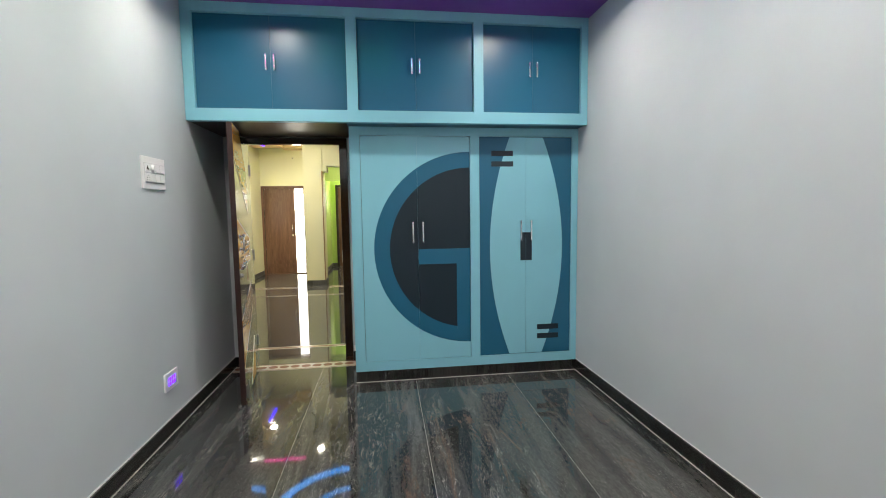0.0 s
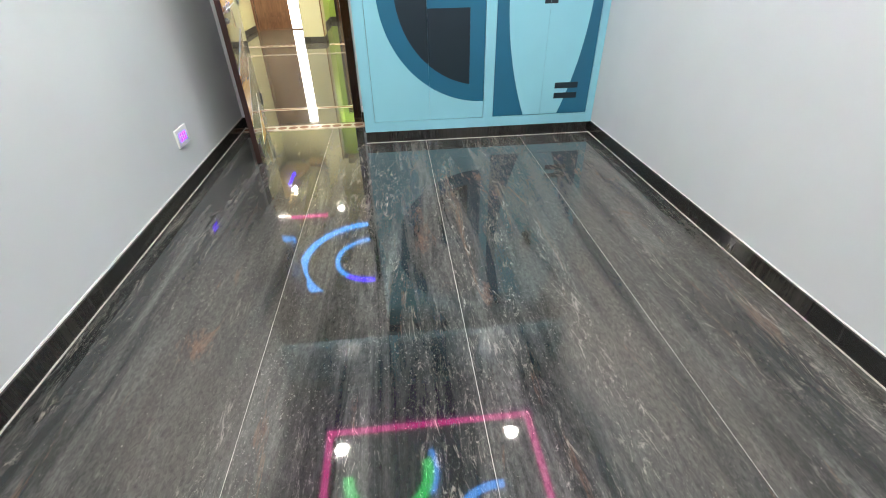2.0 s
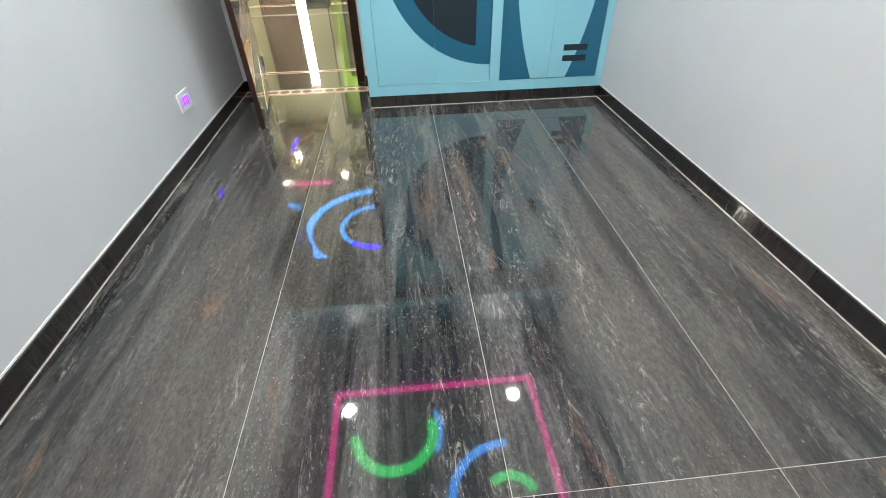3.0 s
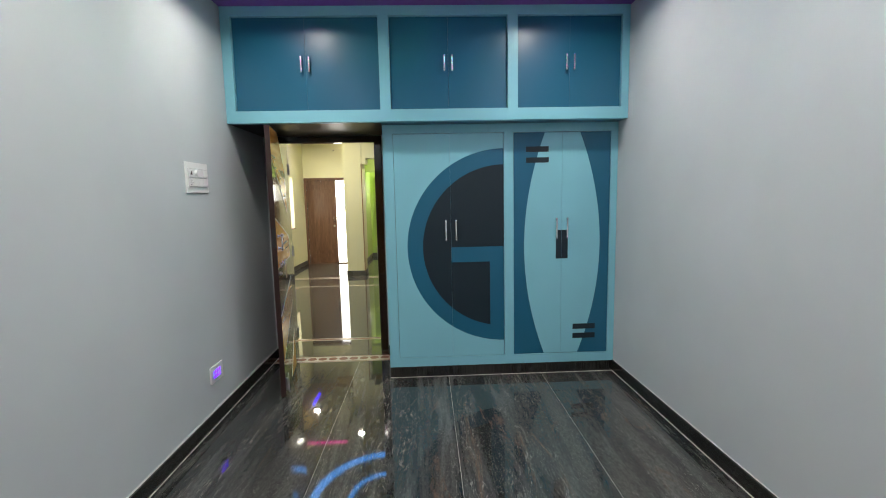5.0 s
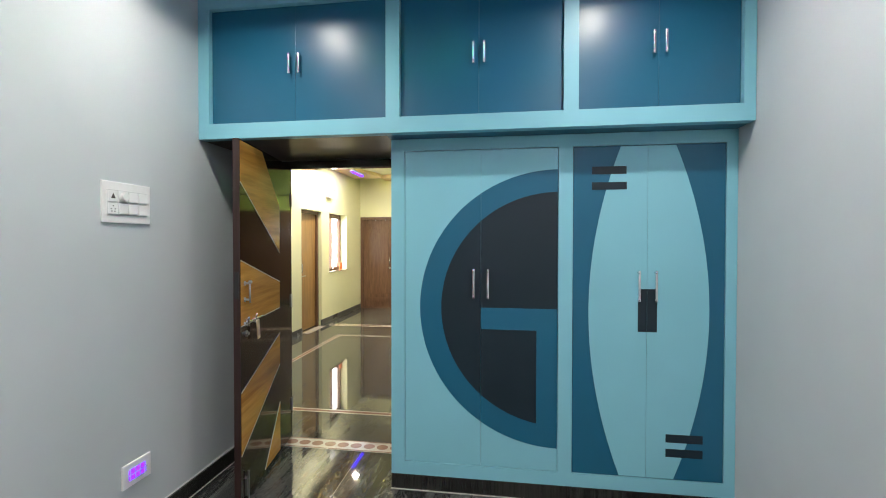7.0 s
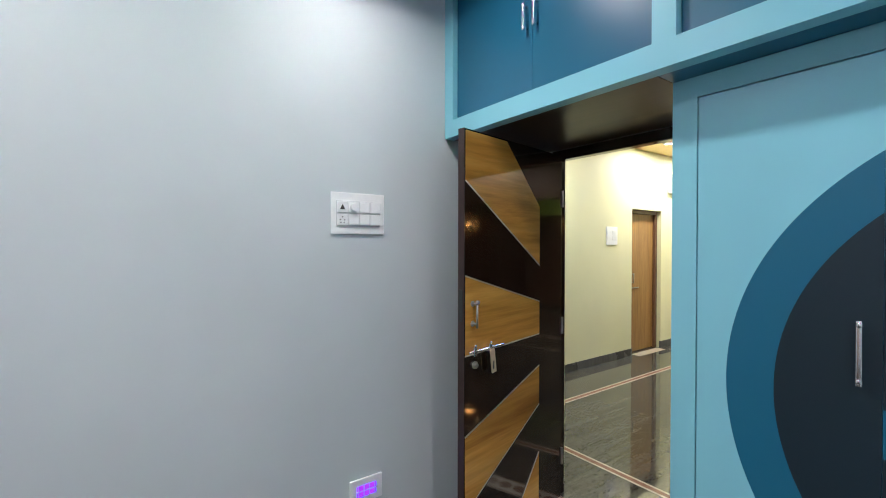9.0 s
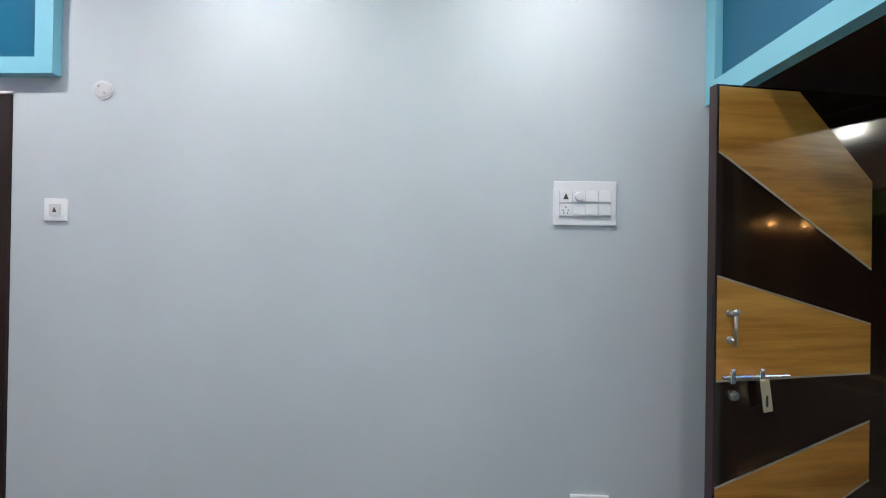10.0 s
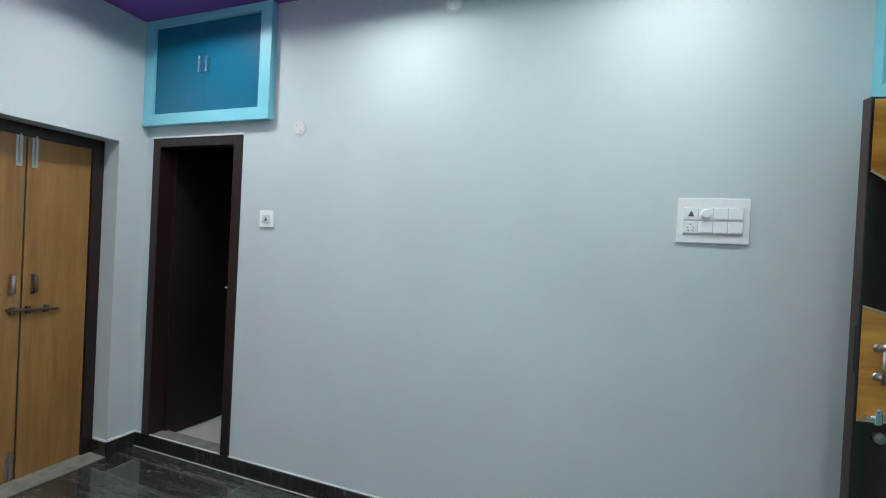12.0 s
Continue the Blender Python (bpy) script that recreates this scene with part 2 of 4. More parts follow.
M_TILEW = paint("pale_bath_tile", (0.60, 0.60, 0.56), 0.25, 0.04)
# near-black base: the darkness of the unlit bathroom is put into this colour
M_BATHWALL = paint("unlit_bath_wall_dark", (0.045, 0.04, 0.04), 0.3, 0.05)
M_STONE = paint("rough_grey_threshold_stone", (0.20, 0.20, 0.17), 0.6, 0.3, 0.5, 12)
M_BORDER = paint("white_marble_inlay", (0.46, 0.39, 0.32), 0.2, 0.12, 0.1, 9)
M_MOTIF = paint("red_brown_stone_inlay", (0.22, 0.11, 0.075), 0.15, 0.2, 0.1, 22)
M_TAN = wood("tan_edging", (0.22, 0.13, 0.04), (0.30, 0.18, 0.06), (0.36, 0.23, 0.08))
M_LENS = glow("lit_lens", (1.0, 0.98, 0.94), 10.0)
M_WARMLENS = glow("lit_warm_lens", (1.0, 0.50, 0.14), 16.0)
M_PINK = glow("pink_led_strip", (1.0, 0.05, 0.40), 3.6)
M_GREENLED = glow("green_led_strip", (0.04, 0.9, 0.20), 4.5)
M_BLUELED = glow("blue_led_strip", (0.07, 0.36, 1.0), 6.5)
M_VIOLET = glow("violet_led", (0.03, 0.0, 1.0), 12.0)
M_FOOT = glow("violet_foot_light", (0.09, 0.008, 1.0), 4.8)
M_DAY = glow("daylight_haze", (1.0, 0.97, 0.93), 8.0)
M_ORANGE = plain("orange_plastic", (0.75, 0.16, 0.03), 0.4)


# ---- mesh helpers ----
def mesh(name, bm, mat, smooth=False):
    me = bpy.data.meshes.new(name)
    bmesh.ops.recalc_face_normals(bm, faces=bm.faces)
    bm.to_mesh(me)
    bm.free()
    if smooth:
        for p in me.polygons:
            p.use_smooth = True
    me.materials.append(mat)
    return me


def part(name, bm, mat, parent=None, label="", smooth=False):
    ob = new(name, mesh(name, bm, mat, smooth))
    ob.parent = parent
    if label:
        tagged(ob, label)
    return ob


def thing(name, label, category, x=0, y=0, z=0, kind="", group=""):
    ob = new(name)
    ob.empty_display_size = 0.05
    ob.location = (x, y, z)
    return tagged(ob, label, category, group, kind)


def box(bm, x0, x1, y0, y1, z0, z1, bevel=0.0):
    vs = bmesh.ops.create_cube(bm, size=1.0, matrix=Matrix.Translation(((x0 + x1) / 2, (y0 + y1) / 2, (z0 + z1) / 2))
                               @ Matrix.Diagonal((x1 - x0, y1 - y0, z1 - z0, 1)))["verts"]
    if bevel:
        es = list({e for v in vs for e in v.link_edges})
        bmesh.ops.bevel(bm, geom=es, offset=bevel, segments=2, affect="EDGES", profile=0.7)
    return bm


def boxes(*rows, bevel=0.0):
    bm = bmesh.new()
    for r in rows:
        box(bm, *r, bevel=bevel)
    return bm


def rod(bm, a, b, r, seg=14, r2=None):
    a, b = Vector(a), Vector(b)
    m = Matrix.Translation((a + b) / 2) @ (b - a).to_track_quat("Z", "Y").to_matrix().to_4x4()
    bmesh.ops.create_cone(bm, cap_ends=True, segments=seg, radius1=r, radius2=r if r2 is None else r2, depth=(b - a).length, matrix=m)
    return bm


def ball(bm, c, r, scale=(1, 1, 1), seg=14):
    bmesh.ops.create_uvsphere(bm, u_segments=seg, v_segments=seg // 2 + 2, radius=r,
                              matrix=Matrix.Translation(c) @ Matrix.Diagonal((*scale, 1)))
    return bm


def slab(points, depth, place):
    """A prism: the outline's (u, v) pushed out by depth; place(u, v, d) gives the corner."""
    bm = bmesh.new()
    back = [bm.verts.new(place(u, v, 0)) for u, v in points]
    front = [bm.verts.new(place(u, v, depth)) for u, v in points]
    bm.faces.new(back), bm.faces.new(front)
    k = len(points)
    for i in range(k):
        bm.faces.new((back[i], back[(i + 1) % k], front[(i + 1) % k], front[i]))
    return bm


def arc_strip(cx, cy, r, width, a0, a1, z0, z1, steps=40):
    """A flat band along an arc, seen from below."""
    bm = bmesh.new()
    rings = []
    for i in range(steps + 1):
        a = radians(a0 + (a1 - a0) * i / steps)
        c, s = math.cos(a), math.sin(a)
        rings.append([bm.verts.new((cx + q * c, cy + q * s, z)) for q, z in ((r, z0), (r + width, z0), (r + width, z1), (r, z1))])
    for p, q in zip(rings, rings[1:]):
        for i in range(4):
            bm.faces.new((p[i], p[(i + 1) % 4], q[(i + 1) % 4], q[i]))
    bm.faces.new(rings[0]), bm.faces.new(rings[-1])
    return bm


def splay(bm):
    """The right wall leaves the square by under one degree."""
    for v in bm.verts:
        v.co.x += (4.17 - v.co.y) * 0.012
    return bm


def structure(name, bm, mat, label, category):
    return tagged(part(name, bm, mat), label, category, kind="structure")


# ---- bedroom shell ----
W, H, YB = ROOM_W, 3.25, -0.02
structure("wall_left", boxes((-0.12, 0, YB - 0.3, 0.05, 0, H), (-0.12, 0, 0.845, 4.90, 0, H), (-0.12, 0, 0.05, 0.845, 2.175, H),
          (-0.12, 0, 0.05, 0.845, -0.1, 0.072)), M_WALL, "pale grey painted plaster wall with a bathroom doorway", "wall")
structure("wall_right", splay(boxes((W, W + 0.12, YB - 0.3, 4.90, -0.1, H))), M_WALL, "plain pale grey painted plaster wall", "wall")
structure("wall_back", boxes((0, 0.195, YB - 0.30, YB, 0, H), (1.025, W + 0.15, YB - 0.30, YB, 0, H), (0.195, 1.025, YB - 0.30, YB, 2.118, H)),
          M_WALL, "pale grey wall with a deep reveal round a double door", "wall")
structure("wall_north", boxes((0, 0.135, 4.742, 4.858, 0, H), (1.095, W, 4.742, 4.858, 0, H), (0.135, 1.095, 4.742, 4.858, 2.13, H)),
          M_WALL, "pale grey wall with the bedroom doorway", "wall")
TX0, TX1, TY0, TY1 = 0.405, 2.69, 0.49, 3.55
structure("ceiling", boxes((0, W + 0.1, YB, TY0, ROOM_CEIL, ROOM_CEIL + 0.2), (0, W + 0.02, TY1, 4.742, ROOM_CEIL, ROOM_CEIL + 0.2),
          (0, TX0, TY0, TY1, ROOM_CEIL, ROOM_CEIL + 0.2), (TX1, W + 0.1, TY0, TY1, ROOM_CEIL, ROOM_CEIL + 0.2)), M_PURPLE, "purple painted plaster ceiling", "ceiling")
structure("ceiling_tray", boxes((TX0, TX1, TY0, TY1, ROOM_TRAY, ROOM_TRAY + 0.05)), M_TRAY,
          "pale raised centre panel of the purple ceiling", "ceiling panel")
zt, z1 = ROOM_TRAY - 0.012, ROOM_TRAY - 0.001
strip = thing("led_strip_light", "glowing pink LED strip round the raised ceiling panel", "light", 0, 0, 0)
for r in ((TX0, TX1, TY1 - 0.062, TY1), (TX0, TX1, TY0, TY0 + 0.062), (TX0, TX0 + 0.062, TY0 + 0.063, TY1 - 0.063), (TX1 - 0.062, TX1, TY0 + 0.063, TY1 - 0.063)):
    part("strip", boxes((*r, zt, z1)), M_PINK, strip)
swirl = thing("ceiling_swirl_light", "green and blue curved LED strips on the ceiling", "light")
part("green_arc", arc_strip(1.08, 3.00, 0.36, 0.10, 180, 375, zt, z1), M_GREENLED, swirl, "green curved LED strip")
part("blue_arc", arc_strip(2.18, 2.20, 0.53, 0.075, 85, 265, zt, z1), M_BLUELED, swirl, "blue curved LED strip")
part("small_green_arc", arc_strip(2.18, 2.20, 0.20, 0.08, 20, 130, zt, z1), M_GREENLED, swirl, "green curved LED strip")
part("small_blue_arc", arc_strip(1.08, 3.00, 0.47, 0.04, 330, 385, zt, z1), M_BLUELED, swirl, "blue curved LED strip")


def downlight(x, y, z, label, group, lens=M_LENS):
    t = thing("downlight", label, "ceiling light", x, y, z, group=group)
    bm = bmesh.new()
    prof = [(0.046, -0.012), (0.058, -0.013), (0.066, -0.008), (0.070, 0.0), (0.046, 0.0)]
    rings = [[bm.verts.new((r * math.cos(k * math.tau / 24), r * math.sin(k * math.tau / 24), h)) for k in range(24)] for r, h in prof]
    for i in range(len(rings)):
        p, q = rings[i], rings[(i + 1) % len(rings)]
        for k in range(24):
            bm.faces.new((p[k], p[(k + 1) % 24], q[(k + 1) % 24], q[k]))
    part("bezel", bm, M_WHITE, t, smooth=True)
    part("lens", rod(bmesh.new(), (0, 0, -0.003), (0, 0, -0.011), 0.046, 24), lens, t, "glowing round lens")
    return t


first = downlight(*ROOM_LIGHTS[0], ROOM_TRAY - 0.0005, "lit round white LED downlight in the ceiling", "bedroom downlights")
for x, y in ROOM_LIGHTS[1:]:
    copy_thing(first, pose(x, y, ROOM_TRAY - 0.0005))


# ---- skirting ----
def skirting(name, rows, label="black polished granite skirting with a pale grout line"):
    ob = tagged(thing(name, label, "skirting", kind="structure"))
    for x0, x1, y0, y1 in rows:
        bm = boxes((x0, x1, y0, y1, 0.001, 0.095), bevel=0.002)
        part("skirting_tile", splay(bm) if x0 > 3 else bm, M_SKIRT, ob)
    return ob


def run_y(x0, x1, cuts):
    return [(x0, x1, a + 0.0015, b - 0.0015) for a, b in zip(cuts, cuts[1:])]


skirting("baseboard_left", run_y(0, 0.013, [YB, 0.55, 1.45, 2.56, 3.45, 4.742]))
skirting("baseboard_right", run_y(W - 0.013, W, [YB, 0.9, 1.76, 2.9, 4.17]))
skirting("baseboard_back", [(0.014, 0.195, YB, YB + 0.013), (1.025, W - 0.014, YB, YB + 0.013), (0.195, 0.208, YB - 0.13, YB + 0.010)])
skirting("baseboard_north", [(0.014, 0.133, 4.729, 4.742), (1.097, 1.158, 4.728, 4.742)])
structure("grout_line_left", boxes((0.013, 0.019, YB, 4.73, 0.0, 0.004)), M_GROUT, "pale grout line along the left skirting", "grout")
structure("grout_line_right", splay(boxes((W - 0.019, W - 0.013, YB, 4.16, 0.0, 0.004))), M_GROUT, "pale grout line along the right skirting", "grout")
structure("grout_line_wardrobe", boxes((1.16, W - 0.02, 4.150, 4.158, 0.0, 0.004)), M_GROUT, "pale grout line below the wardrobe", "grout")
structure("plaster_edge_left", boxes((0, 0.0035, YB, 4.742, 0.0955, 0.104)), M_WHITE, "thin white putty bead above the skirting", "trim")
structure("plaster_edge_back", boxes((0.004, 0.192, YB, YB + 0.010, 0.0955, 0.109), (0.195, 0.203, YB - 0.13, YB - 0.001, 0.0955, 0.109), bevel=0.002), M_WHITE, "rough white putty bead on the corner skirting", "trim")
structure("plaster_edge_north", boxes((1.10, 1.154, 4.724, 4.742, 0.0955, 0.15), bevel=0.006), M_WHITE, "white putty lump above the skirting by the wardrobe", "trim")
structure("plaster_edge_right", splay(boxes((W - 0.0035, W, YB, 4.16, 0.0955, 0.101))), M_WHITE, "thin white putty bead above the skirting", "trim")


# ---- lofts and wardrobe ----
def bar_handle(name, parent, x, y, z0, z1, out=(0, -1)):
    """A slim chrome pull: a bar on two posts, standing off along out."""
    ox, oy = out
    bm = bmesh.new()
    d = 0.026
    box(bm, x + ox * d - 0.0065, x + ox * d + 0.0065, y + oy * d - 0.0065, y + oy * d + 0.0065, z0, z1, bevel=0.003)
    for z in (z0 + 0.012, z1 - 0.012):
        rod(bm, (x, y, z), (x + ox * d, y + oy * d, z), 0.005, 10)
        ball(bm, (x + ox * d, y + oy * d, z), 0.009, (1, 1, 1.3), 10)
    return part(name, bm, M_CHROME, parent, "chrome pull handle", smooth=True)


YL = 4.0
loft = thing("loft_cabinet", "sky-blue built-in loft cabinet with teal doors, closed", "cabinet", 0, YL, 2.13)


def local(bm, ob):
    bmesh.ops.translate(bm, verts=bm.verts, vec=-Vector(ob.location))
    return bm


CUT = [(0.072, 1.17), (1.25, 2.157), (2.235, 3.05)]
part("frame", local(boxes((0.002, W - 0.002, YL, YL + 0.06, 2.13, 2.22), (0.002, W - 0.002, YL, YL + 0.06, 2.908, ROOM_CEIL - 0.001),
     (0.002, 0.072, YL, YL + 0.06, 2.22, 2.908), (1.17, 1.25, YL, YL + 0.06, 2.22, 2.908), (2.157, 2.235, YL, YL + 0.06, 2.22, 2.908),
     (3.05, W - 0.002, YL, YL + 0.06, 2.22, 2.908)), loft), M_BLUE, loft, "sky-blue painted face frame")
part("carcass", local(boxes((0.002, W - 0.002, 4.70, 4.74, 2.135, 2.97), (0.002, W - 0.002, YL + 0.06, 4.70, 2.95, 2.974)), loft), M_TEAL, loft)
# teal in place of the frame's sky blue: shade put into the colour
part("underside", local(boxes((1.158, W - 0.002, YL + 0.06, 4.70, 2.132, 2.15)), loft), M_TEAL, loft, "underside coloured teal for the shade below the loft")
part("soffit_panel", local(boxes((0.002, 1.156, YL + 0.06, 4.738, 2.131, 2.15)), loft), M_SOFFIT, loft, "dark glossy veneered soffit over the doorway")
for (x0, x1), c in zip(CUT, (0.612, 1.699, 2.648)):
    for a, b, hx in ((x0 + 0.003, c - 0.0007, c - 0.030), (c + 0.0007, x1 - 0.003, c + 0.030)):
        d = part("door", local(boxes((a, b, YL + 0.030, YL + 0.050, 2.224, 2.905), bevel=0.0015), loft), M_TEAL, loft, "teal painted door")
        bar_handle("handle", d, *(Vector((hx, YL + 0.030)) - Vector(loft.location[:2])), 2.50 - 2.13, 2.62 - 2.13)

YW = 4.165
wardrobe = thing("wardrobe", "sky-blue built-in wardrobe with painted circle and leaf pattern", "wardrobe", 1.16, YW, 0)
part("frame", local(boxes((1.16, 1.243, YW, YW + 0.03, 0.091, 2.129), (2.152, 2.232, YW, YW + 0.03, 0.091, 2.129), (3.048, W - 0.002, YW, YW + 0.03, 0.091, 2.129),
     (1.243, 2.152, YW, YW + 0.03, 0.091, 0.170), (2.232, 3.048, YW, YW + 0.03, 0.091, 0.170),
     (1.243, 2.152, YW, YW + 0.03, 2.058, 2.129), (2.232, 3.048, YW, YW + 0.03, 2.058, 2.129)), wardrobe), M_BLUE, wardrobe, "sky-blue face frame")
part("side_panel", local(boxes((1.162, 1.182, YW + 0.03, 4.74, 0.0, 2.129)), wardrobe), M_BLUE, wardrobe)
part("back_panel", local(boxes((1.182, W - 0.002, 4.70, 4.72, 0.0, 2.129)), wardrobe), M_NAVY, wardrobe)
part("plinth", local(boxes((1.163, W - 0.015, YW - 0.006, YW + 0.03, 0.001, 0.0905), bevel=0.002), wardrobe), M_SKIRT, wardrobe, "black granite plinth")


def on_door(u, v, d):
    return (u - 1.16, 0.004 - d, v)


def disc_band(cx, cz, r, x0, x1, n=48):
    """Outline of a disc between two upright lines."""
    x0 = max(x0, cx - r)
    xs = [x0 + (x1 - x0) * (1 - math.cos(math.pi / 2 * i / n)) for i in range(n + 1)]
    top = [(x, cz + math.sqrt(max(0, r * r - (x - cx) ** 2))) for x in xs]
    low = [(x, 2 * cz - z) for x, z in reversed(top)]
    pts = top + low
    return [p for i, p in enumerate(pts) if i == 0 or (Vector(p) - Vector(pts[i - 1])).length > 1e-4]


MID1, MID2 = 1.705, 2.640
doors = {}
for key, a, b, mat in (("a", 1.246, MID1 - 0.0005, M_BLUE), ("b", MID1 + 0.0005, 2.149, M_BLUE),
                       ("c", 2.235, MID2 - 0.0005, M_TEAL), ("d", MID2 + 0.0005, 3.045, M_TEAL)):
    doors[key] = part("door", local(boxes((a, b, YW + 0.004, YW + 0.024, 0.173, 2.055), bevel=0.001), wardrobe), mat, wardrobe,
                      "sky-blue painted door" if mat is M_BLUE else "teal painted door")
GX, GZ = 2.150, 1.118
part("painted_ring", slab(disc_band(GX, GZ, 0.812, 1.25, MID1 - 0.0006), 0.0012, on_door), M_TEAL, doors["a"], "teal painted ring")
part("painted_ring", slab(disc_band(GX, GZ, 0.812, MID1 + 0.0006, 2.1485), 0.0012, on_door), M_TEAL, doors["b"], "teal painted ring")
part("painted_disc", slab(disc_band(GX, GZ, 0.682, 1.25, MID1 - 0.0007), 0.0022, on_door), M_NAVY, doors["a"], "blackish painted half disc")
part("painted_disc", slab(disc_band(GX, GZ, 0.682, MID1 + 0.0007, 2.1480), 0.0022, on_door), M_NAVY, doors["b"], "blackish painted half disc")
part("painted_bar", slab([(MID1 + 0.0008, 0.992), (2.030, 0.992), (2.030, 0.42), (2.1478, 0.42), (2.1478, 1.120), (MID1 + 0.0008, 1.120)],
     0.0030, on_door), M_TEAL, doors["b"], "teal painted angle bar")


def lens_half(sign):
    n, z0, z1 = 40, 0.176, 2.052
    pts = []
    for i in range(n + 1):
        z = z0 + (z1 - z0) * i / n
        k = ((z - 1.115) / 0.9375) ** 2
        pts.append((2.322 + 0.172 * k if sign < 0 else 2.968 - 0.180 * k, z))
    edge = MID2 + sign * 0.0006
    return pts + [(edge, z1), (edge, z0)]


part("painted_leaf", slab(lens_half(-1), 0.0012, on_door), M_BLUE, doors["c"], "sky-blue painted leaf shape")
part("painted_leaf", slab(lens_half(1), 0.0012, on_door), M_BLUE, doors["d"], "sky-blue painted leaf shape")


def painted_rect(x0, x1, z0, z1, door):
    part("painted_block", slab([(x0, z0), (x1, z0), (x1, z1), (x0, z1)], 0.0024, on_door), M_NAVY, doors[door], "blackish painted block")


painted_rect(2.337, 2.525, 1.896, 1.940, "c"), painted_rect(2.337, 2.527, 1.808, 1.851, "c")
painted_rect(2.745, 2.940, 0.382, 0.428, "d"), painted_rect(2.745, 2.940, 0.300, 0.346, "d")
painted_rect(2.592, MID2 - 0.0007, 1.002, 1.245, "c"), painted_rect(MID2 + 0.0007, 2.694, 1.002, 1.245, "d")
for key, hx in (("a", 1.663), ("b", 1.747), ("c", 2.592), ("d", 2.682)):
    bar_handle("handle", doors[key], hx - 1.16, 0.004, 1.175, 1.350)


# ---- bedroom door, standing open ----
def door_frame(name, label, rows, mat=M_FRAME):
    f = thing(name, label, "door frame", kind="structure")
    for nm, r in rows:
        part(nm, boxes(r, bevel=0.004), mat, f)
    return f


door_frame("door_frame_1", "dark brown wooden frame of the bedroom doorway", [
    ("jamb", (0.136, 0.192, 4.735, 4.790, 0.0, 2.128)), ("jamb", (1.022, 1.094, 4.735, 4.790, 0.0, 2.128)),
    ("head", (0.192, 1.022, 4.735, 4.790, 2.068, 2.128))], M_DARKWOOD)
part("strike_plate", boxes((1.018, 1.0225, 4.745, 4.775, 0.96, 1.08)), M_STEEL, bpy.data.objects["door_frame_1"], "steel strike plate")
HINGE, FREE = Vector((0.200, 4.722)), Vector((0.352, 3.840))
along = (HINGE - FREE).normalized()
LEAF_W = (HINGE - FREE).length
door_1 = thing("door_1", "glossy dark brown door with golden wood inlays, standing open", "door", FREE.x, FREE.y, 0.008, kind="structure")
door_1.rotation_euler = (0, 0, math.atan2(along.y, along.x))
# in the leaf's own axes x runs from the free edge to the hinges and the room-side face is at y = -0.018
leaf = part("leaf", boxes((0, LEAF_W, -0.018, 0.018, 0.0, 2.082), bevel=0.002), M_DARKWOOD, door_1, "dark brown lacquered leaf")


def on_leaf(u, v, d):
    return (u, -0.0182 - d, v)


INLAYS = [[(0.007, 2.074), (0.33, 2.074), (0.645, 1.755), (0.645, 1.425), (0.007, 1.84)],
          [(0.007, 1.395), (0.645, 1.22), (0.645, 1.035), (0.007, 1.02)],
          [(0.645, 0.855), (0.645, 0.635), (0.007, 0.28), (0.007, 0.64)],
          [(0.645, 0.36), (0.645, 0.02), (0.36, 0.02)]]
for poly in INLAYS:
    part("inlay", slab(poly, 0.0015, on_leaf), M_TEAK, door_1, "golden grained wood inlay")
for (a, b) in (((0.007, 1.84), (0.645, 1.425)), ((0.007, 1.395), (0.645, 1.22)), ((0.007, 1.02), (0.645, 1.035)),
               ((0.007, 0.64), (0.645, 0.855)), ((0.007, 0.28), (0.645, 0.635)), ((0.645, 0.36), (0.36, 0.02))):
    v = Vector(b) - Vector(a)
    nrm = Vector((-v.y, v.x)).normalized() * 0.0035
    pts = [tuple(Vector(a) + nrm), tuple(Vector(b) + nrm), tuple(Vector(b) - nrm), tuple(Vector(a) - nrm)]
    part("bead", slab(pts, 0.0022, on_leaf), M_BEAD, door_1, "thin silvery bead")
yf = -0.018
bm = bmesh.new()
for z in (1.262, 1.168):
    rod(bm, (0.056, yf, z), (0.056, yf - 0.032, z), 0.0065), ball(bm, (0.056, yf - 0.004, z), 0.014, (1, 0.4, 1))
rod(bm, (0.056, yf - 0.032, 1.150), (0.056, yf - 0.032, 1.262), 0.0055), ball(bm, (0.056, yf - 0.034, 1.270), 0.012, (1, 1, 0.9))
part("pull_handle", bm, M_STEEL, door_1, "dull steel pull handle with a round top", smooth=True)
bm = bmesh.new()
rod(bm, (0.02, yf - 0.016, 1.037), (0.285, yf - 0.016, 1.037), 0.0065)
for u in (0.055, 0.17):
    box(bm, u - 0.011, u + 0.011, yf - 0.026, yf, 1.016, 1.058, bevel=0.003), ball(bm, (u, yf - 0.024, 1.064), 0.008)
part("slide_bolt", bm, M_CHROME, door_1, "chrome sliding bolt")
bm = bmesh.new()
box(bm, 0.155, 0.190, yf - 0.034, yf - 0.027, 0.915, 1.030, bevel=0.004)
bmesh.ops.rotate(bm, verts=bm.verts, cent=(0.172, yf, 1.03), matrix=Matrix.Rotation(radians(-8), 3, "Y"))
hasp = part("hasp", bm, M_TAG, door_1, "pale brass hasp hanging from the bolt")
part("slot", boxes((0.176, 0.184, yf - 0.0352, yf - 0.0335, 0.935, 0.975)), M_BLACK, hasp, "dark slot")
bm = bmesh.new()
rod(bm, (0.075, yf, 0.968), (0.075, yf - 0.008, 0.968), 0.018, 20), rod(bm, (0.075, yf - 0.008, 0.968), (0.075, yf - 0.018, 0.968), 0.010, 16)
